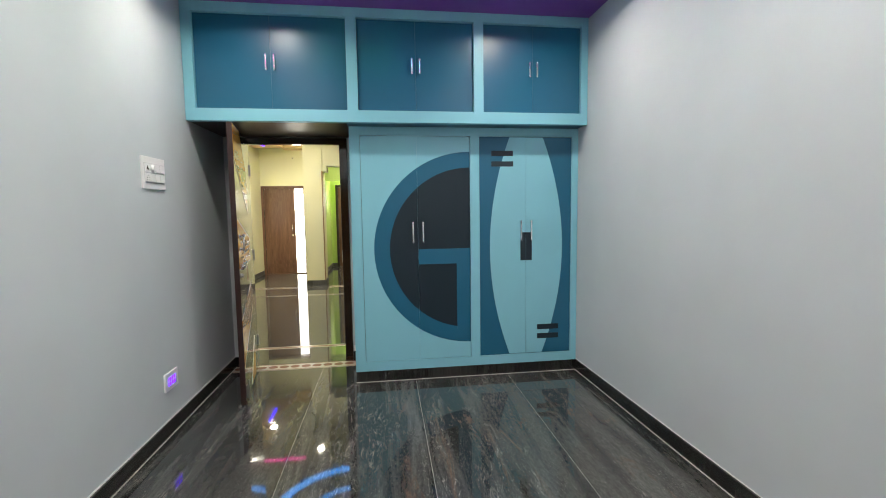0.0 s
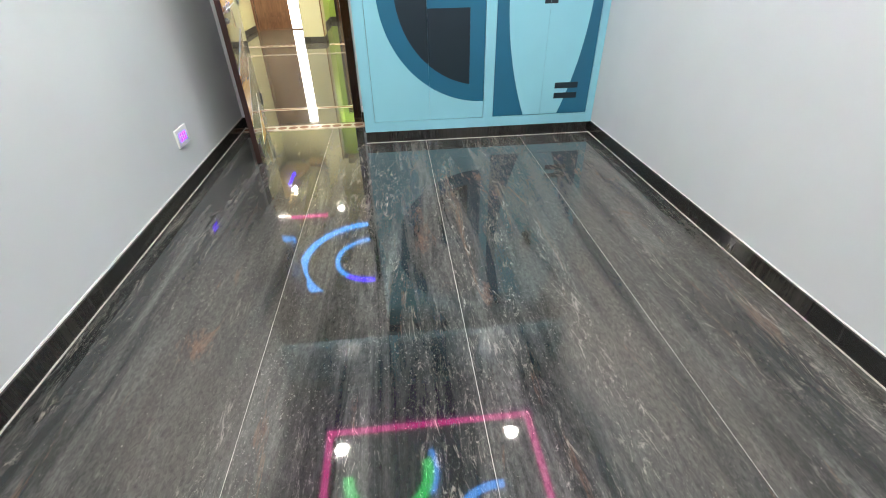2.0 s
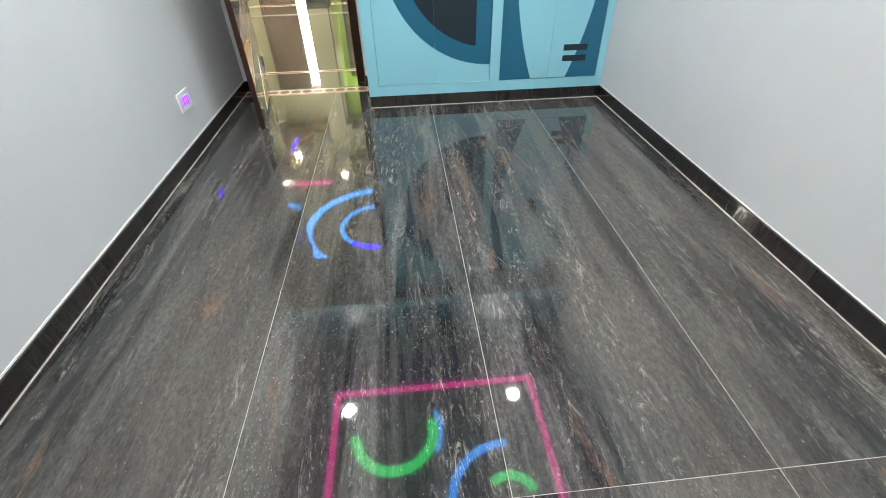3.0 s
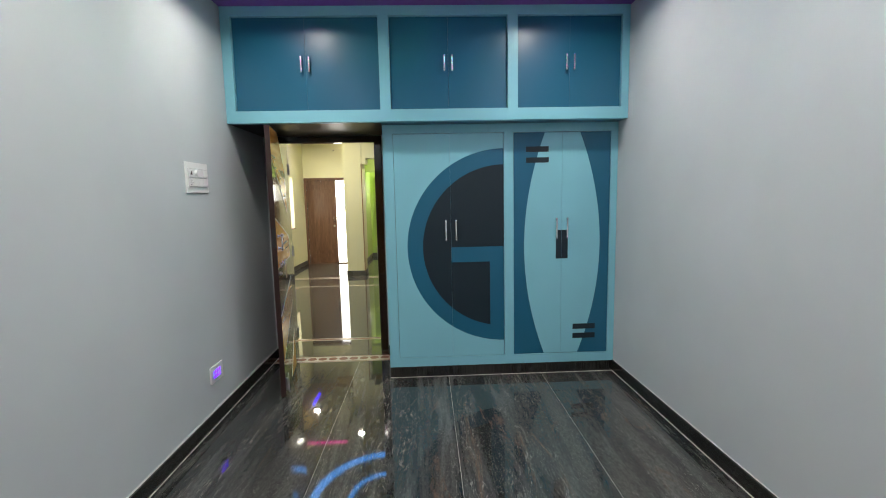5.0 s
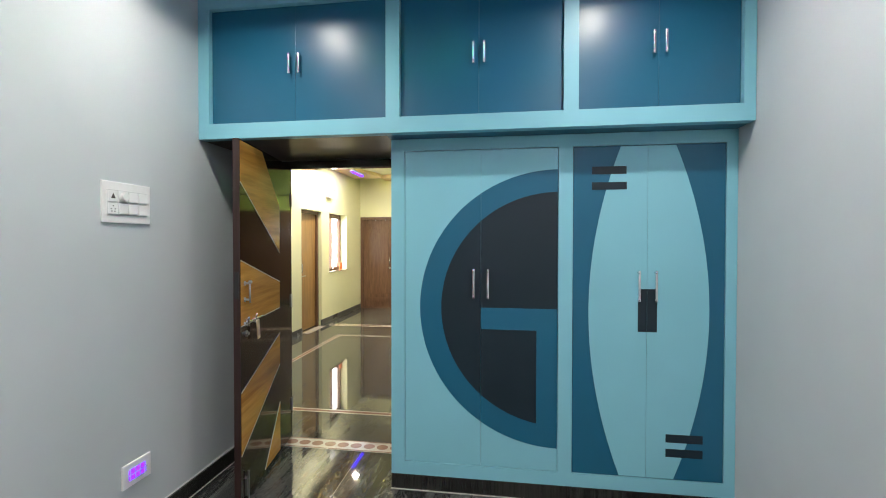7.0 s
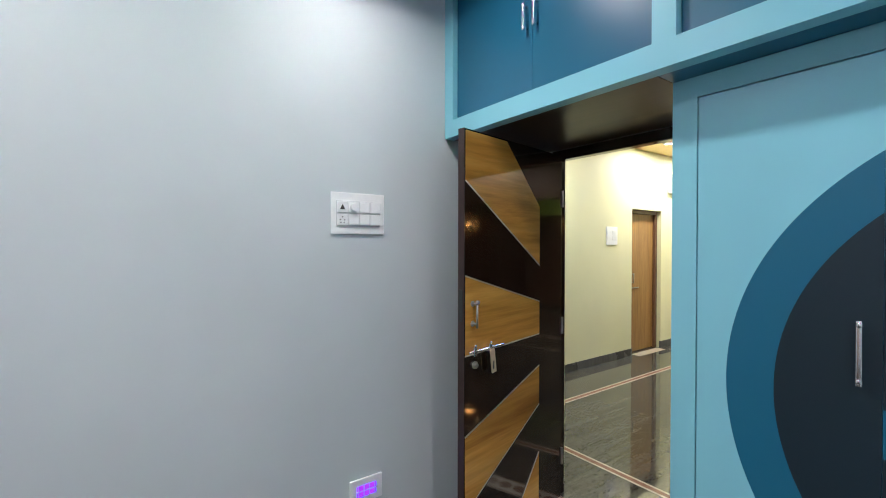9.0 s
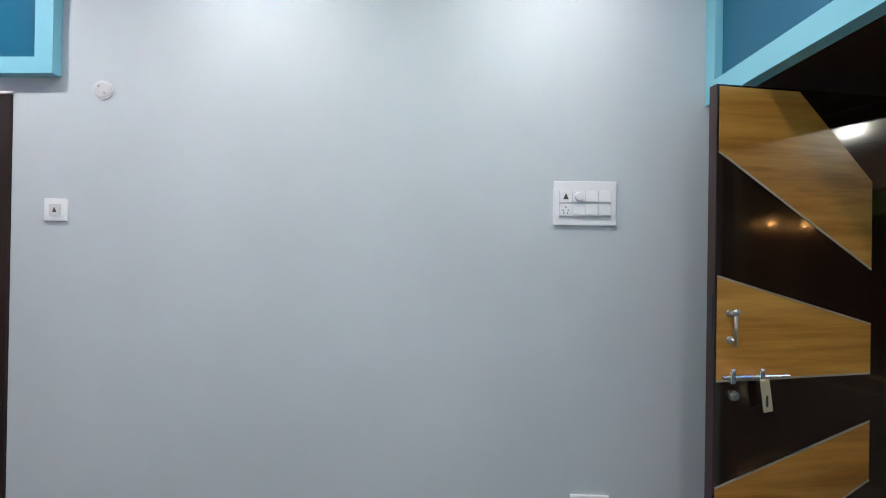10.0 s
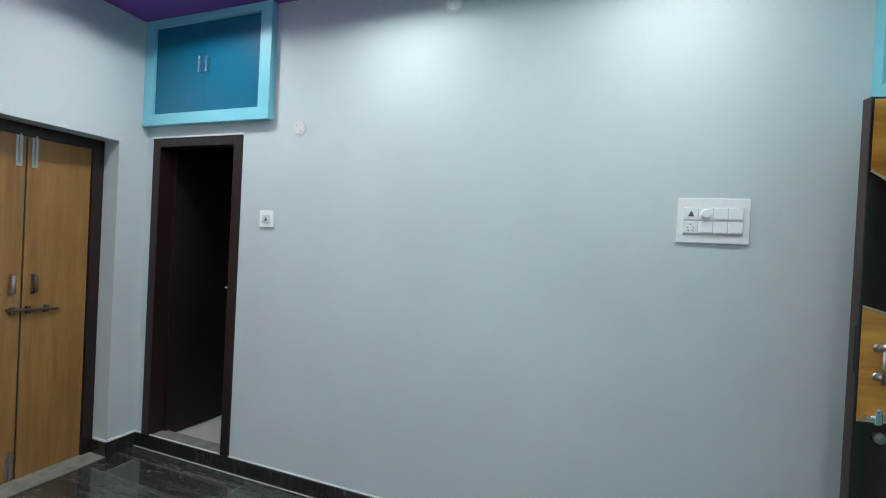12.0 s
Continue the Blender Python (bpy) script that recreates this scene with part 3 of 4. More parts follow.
part("door_lock", bm, M_STEEL, door_1, "steel cylinder lock", smooth=False)
bm = bmesh.new()
box(bm, 0.05, 0.085, yf - 0.012, yf, 0.03, 0.13, bevel=0.002), rod(bm, (0.067, yf - 0.014, 0.01), (0.067, yf - 0.014, 0.17), 0.006)
part("tower_bolt", bm, M_STEEL, door_1, "steel foot bolt")
part("lipping", boxes((-0.003, 0.0, -0.0185, 0.0185, 0.0, 2.082), bevel=0.001), M_EDGE, door_1, "red-brown painted leaf edge")
part("latch_plate", boxes((-0.006, -0.003, -0.012, 0.012, 1.18, 1.33)), M_BLACK, door_1, "black latch plate")
for z in (0.25, 1.05, 1.82):
    part("hinge", rod(bmesh.new(), (LEAF_W + 0.004, yf - 0.004, z - 0.05), (LEAF_W + 0.004, yf - 0.004, z + 0.05), 0.007), M_STEEL, door_1, "steel butt hinge")


# ---- wall plates ----
def switchboard():
    t = thing("switchboard", "white modular switchboard with fan regulator, socket and six switches", "switch", 0, 3.482, 1.697)
    part("plate", boxes((0.0, 0.009, -0.138, 0.138, -0.098, 0.098), bevel=0.004), M_WHITE, t)
    part("inner_frame", boxes((0.008, 0.012, -0.114, 0.114, -0.062, 0.058), bevel=0.002), M_SEAM, t)
    for r in range(2):
        for c in range(4):
            y, z = -0.085 + c * 0.0565, 0.029 - r * 0.059
            m = part("module", boxes((0.011, 0.0155, y - 0.0265, y + 0.0265, z - 0.026, z + 0.026), bevel=0.002), M_WHITE, t)
            if (r, c) == (0, 0):
                bm = slab([(y - 0.012, z - 0.012), (y + 0.012, z - 0.012), (y + 0.004, z + 0.006), (y, z + 0.014), (y - 0.004, z + 0.006)], 0.001,
                          lambda u, v, d: (0.0157 + d, u, v))
                part("bell_mark", bm, M_INK, m, "dark bell symbol")
            elif (r, c) == (0, 1):
                part("regulator_knob", rod(bmesh.new(), (0.0155, y, z), (0.030, y, z), 0.020, 24, 0.017), M_WHITE, m, "round fan regulator knob")
            elif (r, c) == (1, 0):
                for dy, dz in ((0, 0.012), (-0.011, -0.002), (0.011, -0.002), (-0.008, -0.014), (0.008, -0.014)):
                    part("pin_hole", rod(bmesh.new(), (0.0150, y + dy, z + dz), (0.0159, y + dy, z + dz), 0.003, 10), M_BLACK, m, "black socket hole")
            else:
                part("rocker", slab([(0.0155, z - 0.023), (0.0155, z + 0.023), (0.0162, z + 0.023), (0.0182, z - 0.021), (0.0172, z - 0.023)], 0.046, lambda u, v, d: (u, y - 0.023 + d, v)), M_WHITE, m)
    return t


switchboard()
t = thing("foot_light", "white wall foot light glowing violet near the floor", "light", 0, 3.522, 0.352)
part("plate", boxes((0.0, 0.012, -0.085, 0.085, -0.058, 0.058), bevel=0.004), M_WHITE, t)
part("lens", boxes((0.012, 0.014, -0.050, 0.050, -0.026, 0.026)), M_FOOT, t, "glowing violet lens")
for k in range(4):
    part("louvre", boxes((0.0135, 0.017, -0.0445 + k * 0.029 - 0.002, -0.0445 + k * 0.029 + 0.002, -0.030, 0.030)), M_IVORY, t)
part("louvre", boxes((0.0135, 0.0165, -0.058, 0.058, -0.0025, 0.0025)), M_IVORY, t)

t = thing("bell_switch", "small square white bell-push switch", "switch", 0, 1.065, 1.640)
part("plate", boxes((0.0, 0.009, -0.055, 0.055, -0.052, 0.052), bevel=0.004), M_WHITE, t)
part("rocker", boxes((0.008, 0.014, -0.027, 0.027, -0.026, 0.026), bevel=0.003), M_IVORY, t)
part("bell_mark", slab([(-0.010, -0.012), (0.010, -0.012), (0.004, 0.004), (0, 0.011), (-0.004, 0.004)], 0.001, lambda u, v, d: (0.0142 + d, u, v)), M_INK, t, "dark bell symbol")


def cover(y, z, r):
    t = thing("junction_cover", "round white junction-box cover with two screws", "cover plate", 0, y, z, group="wall junction covers")
    bm = bmesh.new()
    rod(bm, (0, 0, 0), (0.006, 0, 0), r, 28), rod(bm, (0.006, 0, 0), (0.010, 0, 0), r * 0.9, 28, r * 0.7)
    part("disc", bm, M_IVORY, t)
    for s in (-1, 1):
        part("screw", rod(bmesh.new(), (0.009, s * r * 0.3, -s * r * 0.35), (0.0118, s * r * 0.3, -s * r * 0.35), 0.006, 10), M_STEEL, t, "steel screw")
    return t


cover(1.275, 2.195, 0.046), cover(2.235, 2.81, 0.046)


# ---- side loft and bathroom door ----
side = thing("side_loft_cabinet", "sky-blue framed loft cabinet with teal doors above the bathroom door", "cabinet", 0, 0.0, 2.255)
FX = 0.048
part("frame", local(boxes((0.001, FX, YB + 0.002, 1.075, 2.255, 2.330), (0.001, FX, YB + 0.002, 1.075, 2.925, ROOM_CEIL - 0.001),
     (0.001, FX, YB + 0.002, 0.072, 2.330, 2.925), (0.001, FX, 0.990, 1.075, 2.330, 2.925)), side), M_BLUE, side, "sky-blue face frame")
for a, b, hy in ((0.074, 0.5295, 0.500), (0.5315, 0.988, 0.562)):
    d = part("door", local(boxes((0.004, 0.030, a, b, 2.332, 2.923), bevel=0.0015), side), M_TEAL, side, "teal painted door")
    bar_handle("handle", d, 0.030, hy, 2.58 - 2.255, 2.69 - 2.255, (1, 0))

door_frame("door_frame_2", "dark brown frame of the bathroom doorway", [
    ("jamb", (-0.11, 0.012, 0.052, 0.122, 0.092, 2.173)), ("jamb", (-0.11, 0.012, 0.778, 0.843, 0.092, 2.173)),
    ("head", (-0.11, 0.012, 0.122, 0.778, 2.112, 2.173))])
structure("threshold_1", boxes((-0.115, 0.010, 0.052, 0.843, 0.072, 0.092)), M_STONE, "rough grey stone bathroom threshold", "threshold")
structure("trim_1", boxes((0.0, 0.010, 0.045, 0.850, 2.176, 2.186)), M_WHITE, "thin white putty line over the bathroom frame", "trim")
bd = thing("door_2", "dark brown bathroom door, its colour deepened for shade, standing half open inward", "door", -0.095, 0.150, 0.055, kind="structure")
bd.rotation_euler = (0, 0, radians(85))
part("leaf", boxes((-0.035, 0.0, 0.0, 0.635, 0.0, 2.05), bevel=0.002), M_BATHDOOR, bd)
bm = bmesh.new()
rod(bm, (0.0, 0.50, 1.05), (0.045, 0.50, 1.05), 0.009), rod(bm, (0.045, 0.50, 1.05), (0.045, 0.40, 1.05), 0.008)
part("lever_handle", bm, M_CHROME, bd, "chrome lever handle", smooth=True)
structure("bathroom_floor", boxes((-1.5, -0.12, -0.35, 1.6, 0.0, 0.045)), M_TILEW, "pale bathroom floor tiles", "floor")
# bathroom shell in a near-black colour that stands in for missing light
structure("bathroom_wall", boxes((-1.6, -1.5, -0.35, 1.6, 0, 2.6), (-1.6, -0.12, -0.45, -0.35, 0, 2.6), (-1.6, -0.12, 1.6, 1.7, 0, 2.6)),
          M_BATHWALL, "bathroom walls coloured near-black to look unlit", "wall")
structure("bathroom_ceiling", boxes((-1.6, -0.12, -0.45, 1.7, 2.6, 2.7)), M_BATHWALL, "bathroom ceiling coloured near-black to look unlit", "ceiling")

# ---- back double door ----
YD = YB - 0.14
door_frame("door_frame_3", "dark brown frame of the double door", [
    ("jamb", (0.196, 0.262, YD - 0.07, YD, 0.0, 2.117)), ("jamb", (0.958, 1.024, YD - 0.07, YD, 0.0, 2.117)),
    ("head", (0.262, 0.958, YD - 0.07, YD, 2.050, 2.117))])
structure("threshold_2", boxes((0.209, 1.012, YD - 0.10, YB + 0.015, 0.001, 0.006)), M_STONE, "worn grey stone strip below the double door", "threshold")
door_3 = thing("door_3", "closed double door of orange varnished plywood", "door", 0.610, YD - 0.03, 0.008, kind="structure")
for s in (-1, 1):
    a, b = (0.0045, 0.345) if s > 0 else (-0.345, -0.0045)
    lf = part("leaf", boxes((a, b, -0.018, 0.014, 0.0, 2.044), bevel=0.002), M_PLY, door_3, "orange varnished plywood leaf")
    u = s * 0.038
    bm = bmesh.new()
    box(bm, u - 0.016, u + 0.016, 0.014, 0.020, 1.86, 2.04, bevel=0.002), rod(bm, (u, 0.026, 1.88), (u, 0.026, 2.05), 0.006)
    part("tower_bolt", bm, M_STEEL, lf, "steel tower bolt")
    bm = bmesh.new()
    rod(bm, (s * 0.052, 0.014, 1.11), (s * 0.052, 0.045, 1.12), 0.008), rod(bm, (s * 0.052, 0.014, 1.22), (s * 0.052, 0.045, 1.21), 0.008)
    rod(bm, (s * 0.052, 0.045, 1.12), (s * 0.052, 0.045, 1.21), 0.010)
    part("pull_handle", bm, M_STEEL if s > 0 else M_RUST, lf, "dull steel pull handle" if s > 0 else "blackened iron pull handle", smooth=True)
bm = bmesh.new()
rod(bm, (-0.18, 0.030, 1.005), (0.075, 0.030, 1.020), 0.009)
for u in (-0.12, -0.03, 0.045):
    box(bm, u - 0.01, u + 0.01, 0.014, 0.036, 0.990, 1.034, bevel=0.002)
part("slide_bolt", bm, M_RUST, door_3, "weathered iron sliding bolt")
bm = bmesh.new()
box(bm, 0.014, 0.046, 0.014, 0.020, 0.02, 0.16, bevel=0.002), rod(bm, (0.03, 0.026, 0.01), (0.03, 0.026, 0.19), 0.006)
part("foot_bolt", bm, M_STEEL, door_3, "steel foot bolt")
part("meeting_edge", boxes((-0.0043, 0.0043, -0.010, 0.008, 0.0, 2.040)), M_BLACK, door_3, "dark worn gap between the leaves")
# unseen blank, added to stop outside light at the double door's gaps
structure("outer_wall_back", boxes((-0.2, 1.6, YD - 0.30, YD - 0.17, -0.1, 3.0)), M_WALL, "unseen blank added to close off the back of the double door", "wall")

# ---- bedroom floor of granite slabs ----
base = structure("subfloor", boxes((-0.05, W + 0.15, YB - 0.3, 4.741, -0.10, -0.0012)), M_GROUT, "cement bed below the granite slabs", "floor")
floor = thing("floor", "polished black granite slabs with grey, white and rusty veins", "floor", kind="structure")
XS = [0.0, 0.832, 1.663, 2.470, W + 0.1]
for i in range(4):
    top = 4.583 if i == 0 else 4.583 if i == 1 else 4.742
    for a, b in ((YB - 0.14, 1.04), (1.04, top)):
        part("slab", boxes((XS[i] + 0.0011, XS[i + 1] - 0.0011, a + 0.0011, b - 0.0011, -0.02, 0.0), bevel=0.0012), M_FLOOR, floor)
threshold = structure("threshold_3", boxes((0.0, 1.16, 4.586, 4.738, -0.02, 0.0005)), M_BORDER, "white stone threshold strip with red-brown oval inlays", "threshold")
for k in range(11):
    x = 0.06 + k * 0.1
    part("inlay", slab([(x + 0.042 * math.cos(a * math.tau / 16), 4.662 + 0.036 * math.sin(a * math.tau / 16)) for a in range(16)], 0.0012,
         lambda u, v, d: (u, v, 0.0006 + d)), M_MOTIF, threshold)
for y in (4.594, 4.730):
    part("inlay", boxes((0.0, 1.158, y - 0.004, y + 0.004, 0.0006, 0.0016)), M_MOTIF, threshold)

# ---- hall shell ----
XA, XB, YF, DY = -1.44, -1.445, 11.25, 8.30
PY, WY0, WY1 = 9.40, 9.45, 10.38
HX = 4.2
structure("hall_floor", boxes((-2.2, HX, 4.742, 13.0, -0.1, -0.0005)), M_HALL_FLOOR, "polished dark granite hall floor", "floor")
structure("hall_wall_left", boxes((XA - 0.25, XA, 4.78, DY, 0, H), (XA - 0.25, XA, DY, 9.10, 2.055, H), (XA - 0.25, XA - 0.16, DY, 9.10, 0, 2.055),
          (XA - 0.25, XB, 9.10, WY0, 0, H), (XA - 0.25, XB, WY1, YF + 0.2, 0, H), (XA - 0.25, XB, WY0, WY1, 2.07, H), (XA - 0.25, XB, WY0, WY1, 0, 0.93)),
          M_CREAM, "cream yellow painted hall wall with a door and a window", "wall")
structure("hall_wall_far", boxes((XB, -1.437, YF, YF + 0.2, 0, H), (-0.43, 0.0, YF, YF + 0.2, 0, H), (-1.437, -0.43, YF, YF + 0.2, 2.08, H)),
          M_CREAM, "cream hall wall round the main door", "wall")
structure("hall_wall_near", boxes((XA, -0.12, 4.78, 4.866, 0, H), (W + 0.12, HX, 4.78, 4.866, 0, H)), M_CREAM, "cream hall wall beside the bedroom", "wall")
structure("hall_wall_lining", boxes((-0.12, 0.134, 4.858, 4.866, 0, H), (1.096, W + 0.12, 4.858, 4.866, 0, H), (0.134, 1.096, 4.858, 4.866, 2.13, H)), M_CREAM,
          "cream painted hall side of the bedroom wall", "wall")
structure("hall_wall_right", boxes((HX, HX + 0.15, 4.78, 13.1, 0, H)), M_GREEN, "lime green hall wall", "wall")
structure("hall_pillar", boxes((-0.14, 0.22, PY, PY + 0.34, 0, H)), M_CREAM, "cream painted square pillar", "pillar")
structure("pillar_trim", boxes((0.207, 0.227, PY - 0.007, PY + 0.007, 0.10, 2.248)), M_TAN, "tan wooden edging strip on the pillar", "trim")
structure("hall_beam", slab([(0.22, H), (0.22, 2.25), (0.305, 2.25), (0.305, 2.36), (0.565, 2.36), (0.565, H)], 0.30,
          lambda u, v, d: (u, PY + 0.02 + d, v)), M_CREAM, "cream beam with a stepped end", "beam")
structure("hall_beam_green", boxes((0.565, 1.7, PY + 0.022, PY + 0.318, 2.36, H)), M_GREEN, "lime green beam across the hall", "beam")
structure("hall_beam_brown", boxes((1.7, HX - 0.02, PY + 0.022, PY + 0.318, 2.36, H)), M_BROWNWALL, "plain dark brown beam across the hall", "beam")
structure("dining_wall_far", boxes((-0.12, 1.08, 12.4, 12.55, 0, H), (-0.12, 0.0, YF + 0.2, 12.4, 0, H)), M_GREEN, "lime green wall of the dining space", "wall")
structure("dining_wall_brown", boxes((1.08, HX, 12.4, 12.55, 0, H)), M_BROWNWALL, "plain dark brown wall of the dining space", "wall")
structure("dining_beam", boxes((0.0, HX, 11.5, 11.75, 2.22, H)), M_GREEN, "lime green beam", "beam")
structure("hall_ceiling", boxes((-1.8, HX + 0.2, 4.78, 13.1, HALL_CEIL, HALL_CEIL + 0.1)), M_CREAM, "cream hall ceiling", "ceiling")

# wavy peach ceiling border
def wave(u):
    return 0.52 + 0.11 * math.sin(u * 3.6 + 0.6)


pts = [(XA + 0.002, 4.92)] + [(XA + wave(4.92 + 5.95 * i / 60), 4.92 + 5.95 * i / 60) for i in range(61)] + [(XA + 0.002, 10.87)]
structure("ceiling_border_left", slab(pts, 0.07, lambda u, v, d: (u, v, HALL_CEIL - 0.001 - d)), M_PEACH, "peach wavy-edged ceiling border", "ceiling border")
pts = [(-0.85, YF - 0.002)] + [(-0.85 + 1.1 * i / 30, YF - 0.35 - 0.12 * math.sin(i / 30 * 6.0)) for i in range(31)] + [(0.25, YF - 0.002)]
structure("ceiling_border_far", slab(pts, 0.07, lambda u, v, d: (u, v, HALL_CEIL - 0.001 - d)), M_PEACH, "peach wavy-edged ceiling border", "ceiling border")

zh = HALL_CEIL - 0.012
rings = thing("hall_ring_light", "two blue LED rings on the hall ceiling", "light")
part("outer_ring", arc_strip(0.83, 6.72, 1.09, 0.13, 60, 300, zh, HALL_CEIL - 0.001, 80), M_BLUELED, rings, "blue LED ring")
part("inner_ring", arc_strip(0.83, 6.72, 0.56, 0.07, 60, 230, zh, HALL_CEIL - 0.001, 60), M_BLUELED, rings, "blue LED ring")
part("violet_arc", arc_strip(0.83, 6.72, 0.56, 0.08, 230, 300, zh, HALL_CEIL - 0.001, 30), M_VIOLET, rings, "violet LED arc")
hs = thing("hall_strip_light", "glowing pink LED strip on the hall ceiling", "light")
part("strip", boxes((-0.84, -0.10, 8.28, 8.36, zh, HALL_CEIL - 0.001)), M_PINK, hs)
first = downlight(*HALL_LIGHTS[0], HALL_CEIL - 0.0725, "lit round white LED downlight, one of the hall's seen and added lamps", "hall downlights")
for x, y in HALL_LIGHTS[1:]:
    copy_thing(first, pose(x, y, HALL_CEIL - (0.0725 if x < -0.9 else 0.001)))

# ---- hall trim ----
sk = thing("baseboard_hall", "dark granite skirting of the hall", "skirting", kind="structure")
for r in ((XA, XA + 0.013, 4.92, DY), (XB, XB + 0.013, 9.10, YF - 0.014), (XA - 0.02, XB + 0.013, 9.087, 9.10), (-0.43, 0.0, YF - 0.013, YF), (-0.153, 0.233, PY - 0.013, PY), (0.22, 0.233, PY, PY + 0.34), (-0.153, -0.14, PY, PY + 0.34),
          (0.0, 0.013, YF, 12.4), (0.013, HX, 12.387, 12.4)):
    part("skirting_tile", boxes((*r, 0.0, 0.10), bevel=0.002), M_HSKIRT, sk)
inlay = thing("floor_border", "pale and red-brown stone border lines let into the hall floor", "floor border", kind="structure")


def border(x0, x1, y0, y1, mat):
    part("border_strip", boxes((x0, x1, y0, y1, -0.003, 0.0008)), mat, inlay)


for d in (0.0, 0.055):
    border(-0.86 + d, HX - 1.0, 5.235 + d, 5.253 + d, M_BORDER)
    border(-0.86 + d, -0.842 + d, 5.27 + d, 8.36, M_BORDER)
    border(-0.84, HX - 1.0, 8.30 + d, 8.318 + d, M_BORDER)
border(-0.84, HX - 1.0, 5.2545, 5.2885, M_MOTIF)
border(-0.8405, -0.8065, 5.33, 8.30, M_MOTIF)
for x0, x1, y0, y1 in ((-1.32, -0.16, 9.10, 9.26), (0.32, 3.2, 9.10, 9.26)):
    border(x0, x1, y0, y1, M_BORDER)
    n = int((x1 - x0) / 0.11)
    for k in range(n):
        x = x0 + 0.06 + k * 0.11
        part("inlay", slab([(x + 0.046 * math.cos(a * math.tau / 12), 9.18 + 0.045 * math.sin(a * math.tau / 12)) for a in range(12)], 0.001,
             lambda u, v, d: (u, v, 0.0009 + d)), M_MOTIF, inlay)

# ---- hall doors, window and small things ----
door_frame("door_frame_4", "brown frame of the main double door", [("jamb", (-1.436, -1.386, YF - 0.02, YF + 0.10, 0, 2.078)),
           ("jamb", (-0.482, -0.432, YF - 0.02, YF + 0.10, 0, 2.078)), ("head", (-1.386, -0.482, YF - 0.02, YF + 0.10, 2.012, 2.078))], M_HALLDOOR)
main = thing("door_4", "brown panelled main door with one leaf open to daylight", "door", -1.384, YF + 0.03, 0.022, kind="structure")
lf = part("leaf", boxes((0, 0.685, 0.0, 0.04, 0, 1.989), bevel=0.003), M_HALLDOOR, main)
for z0, z1 in ((0.12, 0.22), (0.30, 1.70), (1.78, 1.90)):
    part("raised_panel", boxes((0.09, 0.60, -0.010, 0.0, z0, z1), bevel=0.004), M_HALLDOOR, lf)
bm = bmesh.new()
rod(bm, (0.63, -0.035, 0.98), (0.63, -0.035, 1.14), 0.009), rod(bm, (0.63, 0, 1.0), (0.63, -0.035, 1.0), 0.007), rod(bm, (0.63, 0, 1.12), (0.63, -0.035, 1.12), 0.007)
part("pull_handle", bm, M_CHROME, lf, "chrome pull handle", smooth=True)
part("door_lock", rod(bmesh.new(), (0.63, 0.0, 0.90), (0.63, -0.02, 0.90), 0.022, 18), M_CHROME, lf, "round chrome lock")
part("open_leaf", boxes((0.935, 0.975, 0.04, 0.30, 0, 1.989), bevel=0.003), M_HALLDOOR, main, "second leaf swung outward")

structure("threshold_4", boxes((-1.386, -0.482, YF - 0.03, YF + 0.10, 0.0, 0.022)), M_HALLDOOR, "brown timber sill of the main door", "threshold")
structure("threshold_5", boxes((XA - 0.03, XA + 0.10, DY + 0.05, DY + 0.74, -0.001, 0.004)), M_BORDER, "pale stone strip before the hall door", "threshold")
t = thing("wall_hook", "small black hook above the main door", "hook", -0.69, YF, 2.72)
part("hook", rod(bmesh.new(), (0, 0, 0), (0, -0.05, 0.0), 0.012, 10), M_BLACK, t)
hd = thing("door_5", "closed orange-brown wooden door in the hall", "door", XA - 0.12, DY, 0.0, kind="structure")
for nm, r in (("jamb", (-0.03, 0.06, 0.0, 0.05, 0, 2.05)), ("jamb", (-0.03, 0.06, 0.74, 0.79, 0, 2.05)), ("head", (-0.03, 0.06, 0.05, 0.74, 2.0, 2.05))):
    part(nm, boxes(r, bevel=0.003), M_HALLDOOR, hd)
lf = part("leaf", boxes((-0.02, 0.02, 0.052, 0.738, 0.01, 1.998), bevel=0.002), M_PLY, hd)
bm = bmesh.new()
rod(bm, (0.045, 0.18, 1.0), (0.045, 0.18, 1.14), 0.008), rod(bm, (0.02, 0.18, 1.01), (0.045, 0.18, 1.01), 0.006), rod(bm, (0.02, 0.18, 1.13), (0.045, 0.18, 1.13), 0.006)
rod(bm, (0.03, 0.10, 0.93), (0.03, 0.34, 0.93), 0.008)
part("pull_handle", bm, M_STEEL, lf, "steel handle and bolt", smooth=True)

win = thing("window_1", "brown framed hall window bright with daylight", "window", XB - 0.17, WY0, 0.93, kind="structure")
ww = WY1 - WY0
for r in ((-0.03, 0.03, 0, 0.05, 0, 1.14), (-0.03, 0.03, ww - 0.05, ww, 0, 1.14), (-0.03, 0.03, 0.05, ww - 0.05, 0, 0.05),
          (-0.03, 0.03, 0.05, ww - 0.05, 1.05, 1.14), (-0.025, 0.025, ww / 2 - 0.02, ww / 2 + 0.02, 0.05, 1.05)):
    part("window_frame", boxes(r, bevel=0.003), M_HALLDOOR, win)
structure("window_sill", boxes((XB - 0.139, XB + 0.015, WY0 + 0.003, WY1 - 0.003, 0.931, 0.942), bevel=0.003), M_BORDER, "pale stone window sill", "sill")
t = thing("clay_pot", "small brown clay pot standing on the window sill", "pot", XB - 0.085, 9.98, 0.942)
bm = bmesh.new()
rod(bm, (0, 0, 0.0), (0, 0, 0.065), 0.034, 18, 0.050), rod(bm, (0, 0, 0.062), (0, 0, 0.078), 0.054, 18)
part("pot", bm, M_HALLDOOR, t, smooth=False)
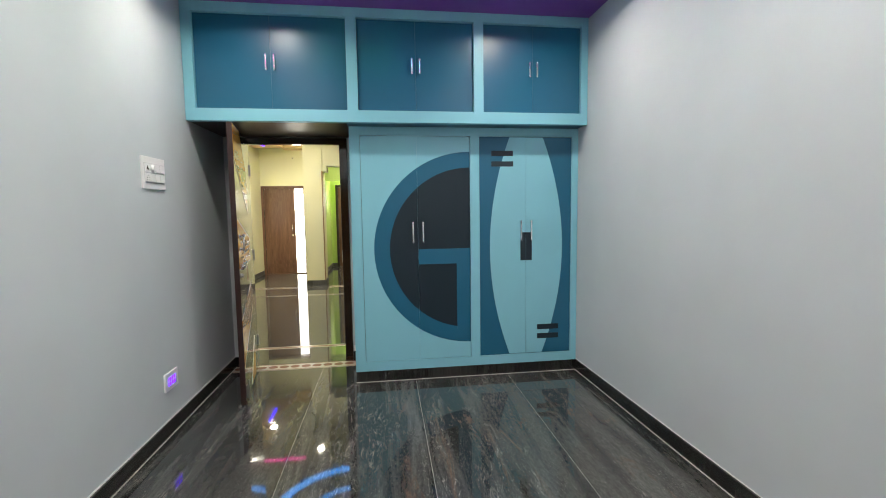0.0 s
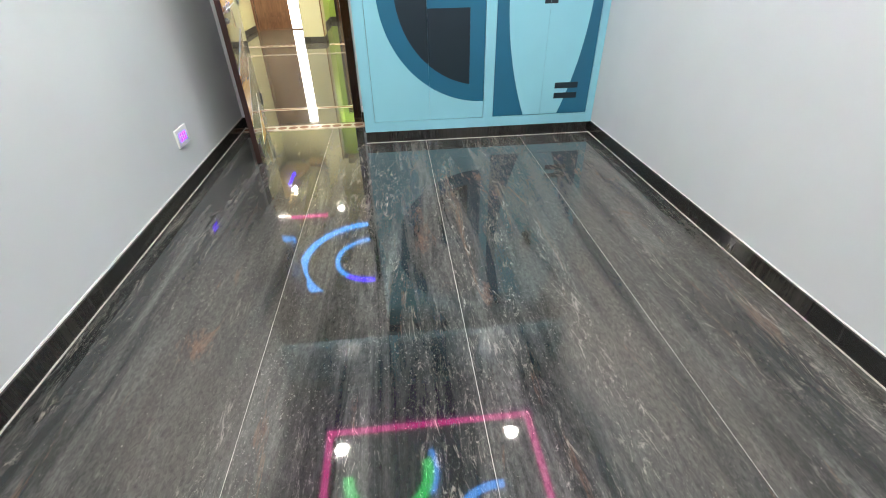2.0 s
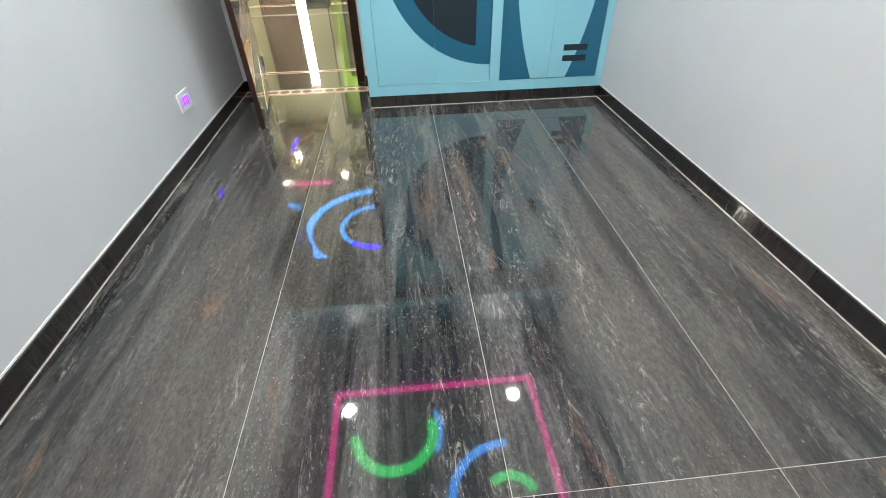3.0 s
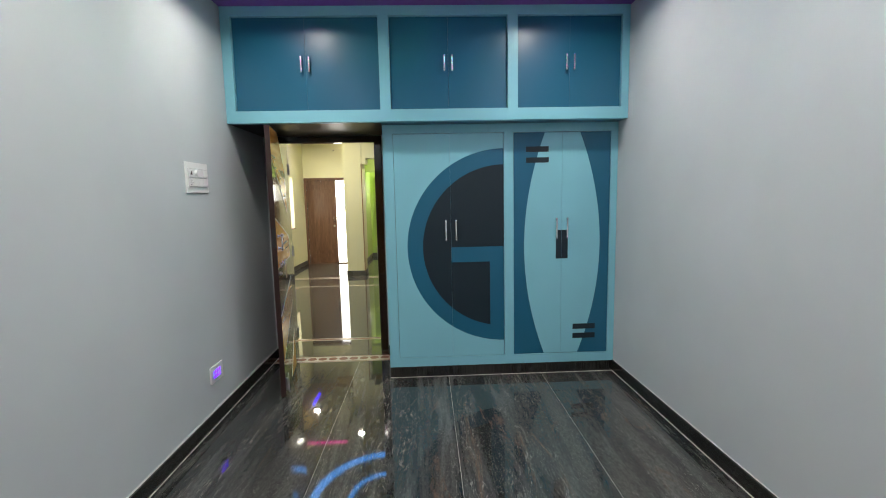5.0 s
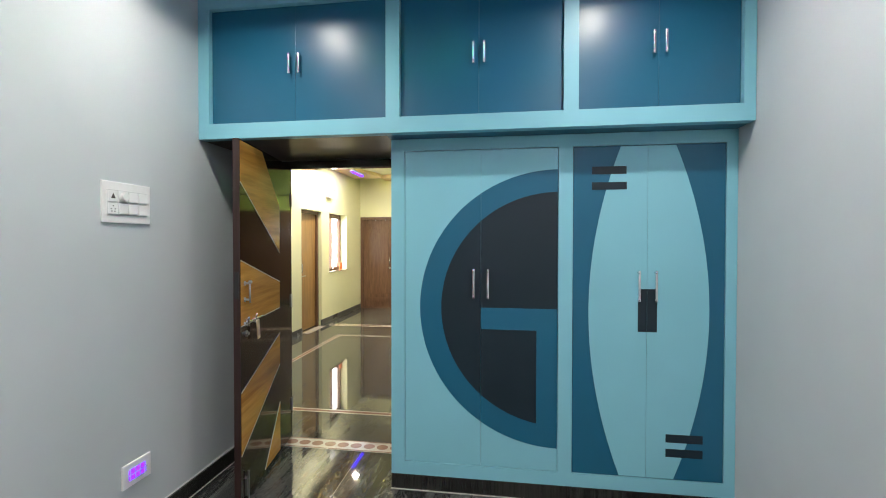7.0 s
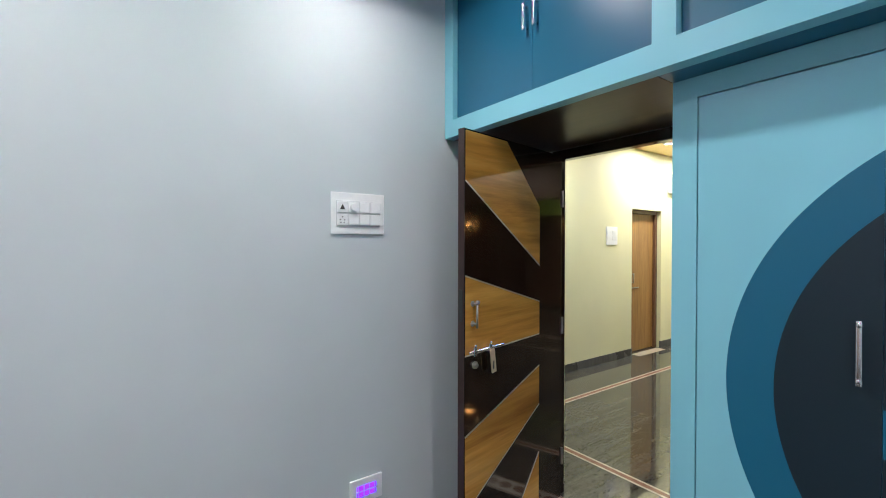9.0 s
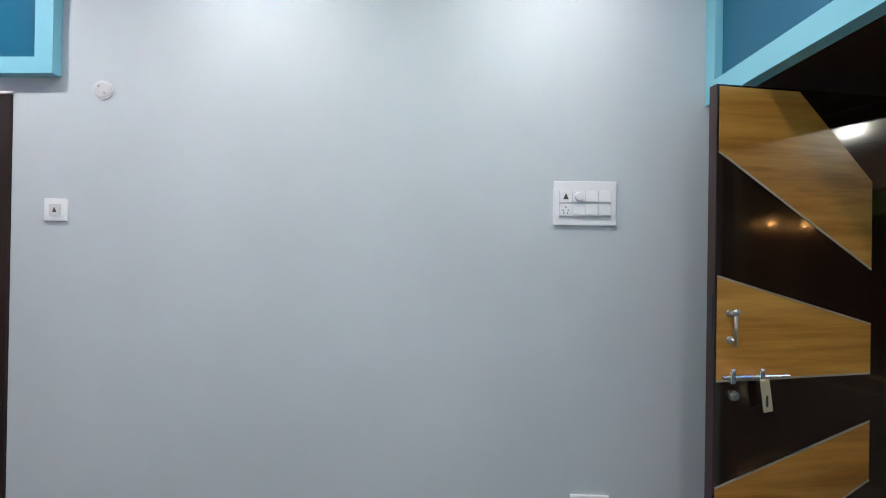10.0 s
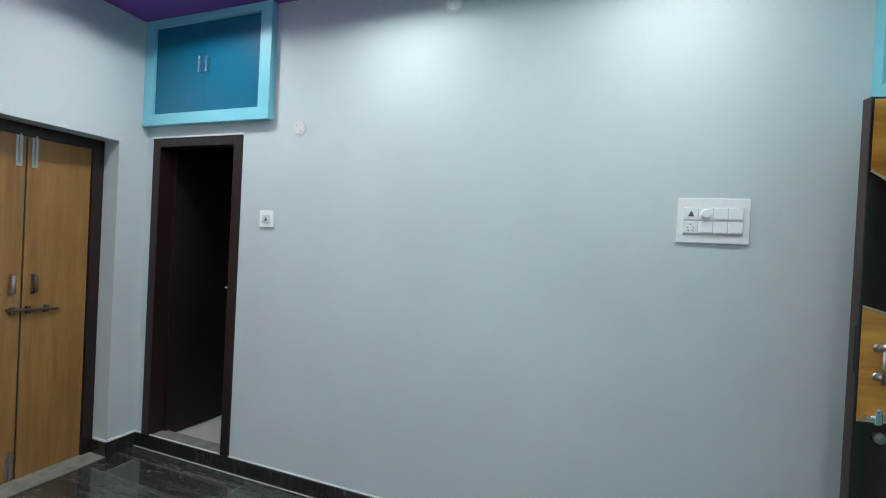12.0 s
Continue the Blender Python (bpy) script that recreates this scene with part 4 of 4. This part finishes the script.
t = thing("plastic_pot", "small orange plastic pot standing on the window sill", "pot", XB - 0.06, 10.17, 0.942)
bm = bmesh.new()
rod(bm, (0, 0, 0.0), (0, 0, 0.13), 0.026, 20, 0.034), rod(bm, (0, 0, 0.125), (0, 0, 0.145), 0.038, 20)
part("pot", bm, M_ORANGE, t, smooth=False)

t = thing("hall_switchboard", "white switch plate on the cream hall wall", "switch", XA, 7.81, 1.672)
part("plate", boxes((0.0, 0.01, -0.125, 0.125, -0.12, 0.12), bevel=0.004), M_WHITE, t)
for r in range(2):
    for c in range(4):
        part("module", boxes((0.009, 0.015, -0.105 + c * 0.054, -0.057 + c * 0.054, 0.008 - r * 0.07, 0.062 - r * 0.07), bevel=0.002), M_WHITE, t)
t = thing("distribution_box", "white distribution box high on the hall wall", "electrical box", XB, 9.42, 2.48)
part("case", boxes((0.0, 0.07, -0.13, 0.13, -0.14, 0.14), bevel=0.008), M_WHITE, t)
part("door", boxes((0.07, 0.076, -0.11, 0.11, -0.11, 0.11), bevel=0.003), M_IVORY, t)
part("latch", boxes((0.076, 0.084, 0.07, 0.09, -0.015, 0.015)), M_BLACK, t)

vs = thing("violet_strip_light", "short violet LED strip on the hall ceiling", "light", -1.06, 9.62, HALL_CEIL - 0.12)
part("channel", boxes((-0.03, 0.03, 0.0, 0.62, 0.012, 0.048)), M_WHITE, vs)
part("strip", boxes((-0.026, 0.026, 0.01, 0.61, -0.004, 0.012)), M_VIOLET, vs, "violet glowing strip")

# dark wall unit with two warm lamps, along the green side of the hall
show = thing("display_unit", "long dark wood wall unit lit by two warm lamps", "cabinet", HX - 0.42, 4.95, 0)
part("back_panel", boxes((0.38, 0.41, 0, 7.35, 0, 2.92)), M_DARKWOOD, show)
for y in (0.0, 1.6, 3.25, 5.75, 7.31):
    part("side_panel", boxes((0, 0.38, y, y + 0.04, 0.55, 2.0)), M_DARKWOOD, show)
part("top", boxes((0, 0.38, 0, 7.35, 2.0, 2.06)), M_DARKWOOD, show)
part("base", boxes((0, 0.38, 0, 7.35, 0, 0.55)), M_DARKWOOD, show)
for y in (4.30, 5.03):
    part("lamp", rod(bmesh.new(), (0.26, y, 2.0), (0.26, y, 1.955), 0.045, 18), M_WARMLENS, show, "warm glowing lamp")
    lamp(HX - 0.16, 4.95 + y, 1.95, 6.0, (1.0, 0.45, 0.12), 0.07)

dd = thing("door_6", "brown wooden door with two bright glazed panes in the green dining space", "door", 0.20, 12.37, 0.0, kind="structure")
lf = part("leaf", boxes((0, 0.8, 0, 0.028, 0.01, 1.56), (0, 0.8, 0, 0.028, 1.98, 2.098), (0, 0.08, 0, 0.028, 1.56, 1.98), (0.38, 0.42, 0, 0.028, 1.56, 1.98),
                             (0.72, 0.8, 0, 0.028, 1.56, 1.98)), M_HALLDOOR, dd)
for x in (0.08, 0.42):
    part("pane", boxes((x + 0.002, x + 0.298, 0.010, 0.018, 1.562, 1.978)), M_DAY, lf, "glazed pane bright with daylight")
for nm, r in (("jamb", (-0.06, 0.0, -0.02, 0.028, 0, 2.1)), ("jamb", (0.8, 0.86, -0.02, 0.028, 0, 2.1)), ("head", (-0.06, 0.86, -0.02, 0.028, 2.1, 2.16))):
    part(nm, boxes(r, bevel=0.003), M_FRAME, dd)

# ---- outside the main door and window ----
structure("hall_closure", boxes((-2.3, -0.1, 13.1, 13.2, -0.1, H + 0.2)), M_DAY, "bright hazy daylight outside the main door", "backdrop")
structure("window_backdrop", boxes((XB - 0.24, XB - 0.215, WY0 + 0.002, WY1 - 0.002, 0.932, 2.068)), M_DAY, "bright daylight outside the hall window", "backdrop")
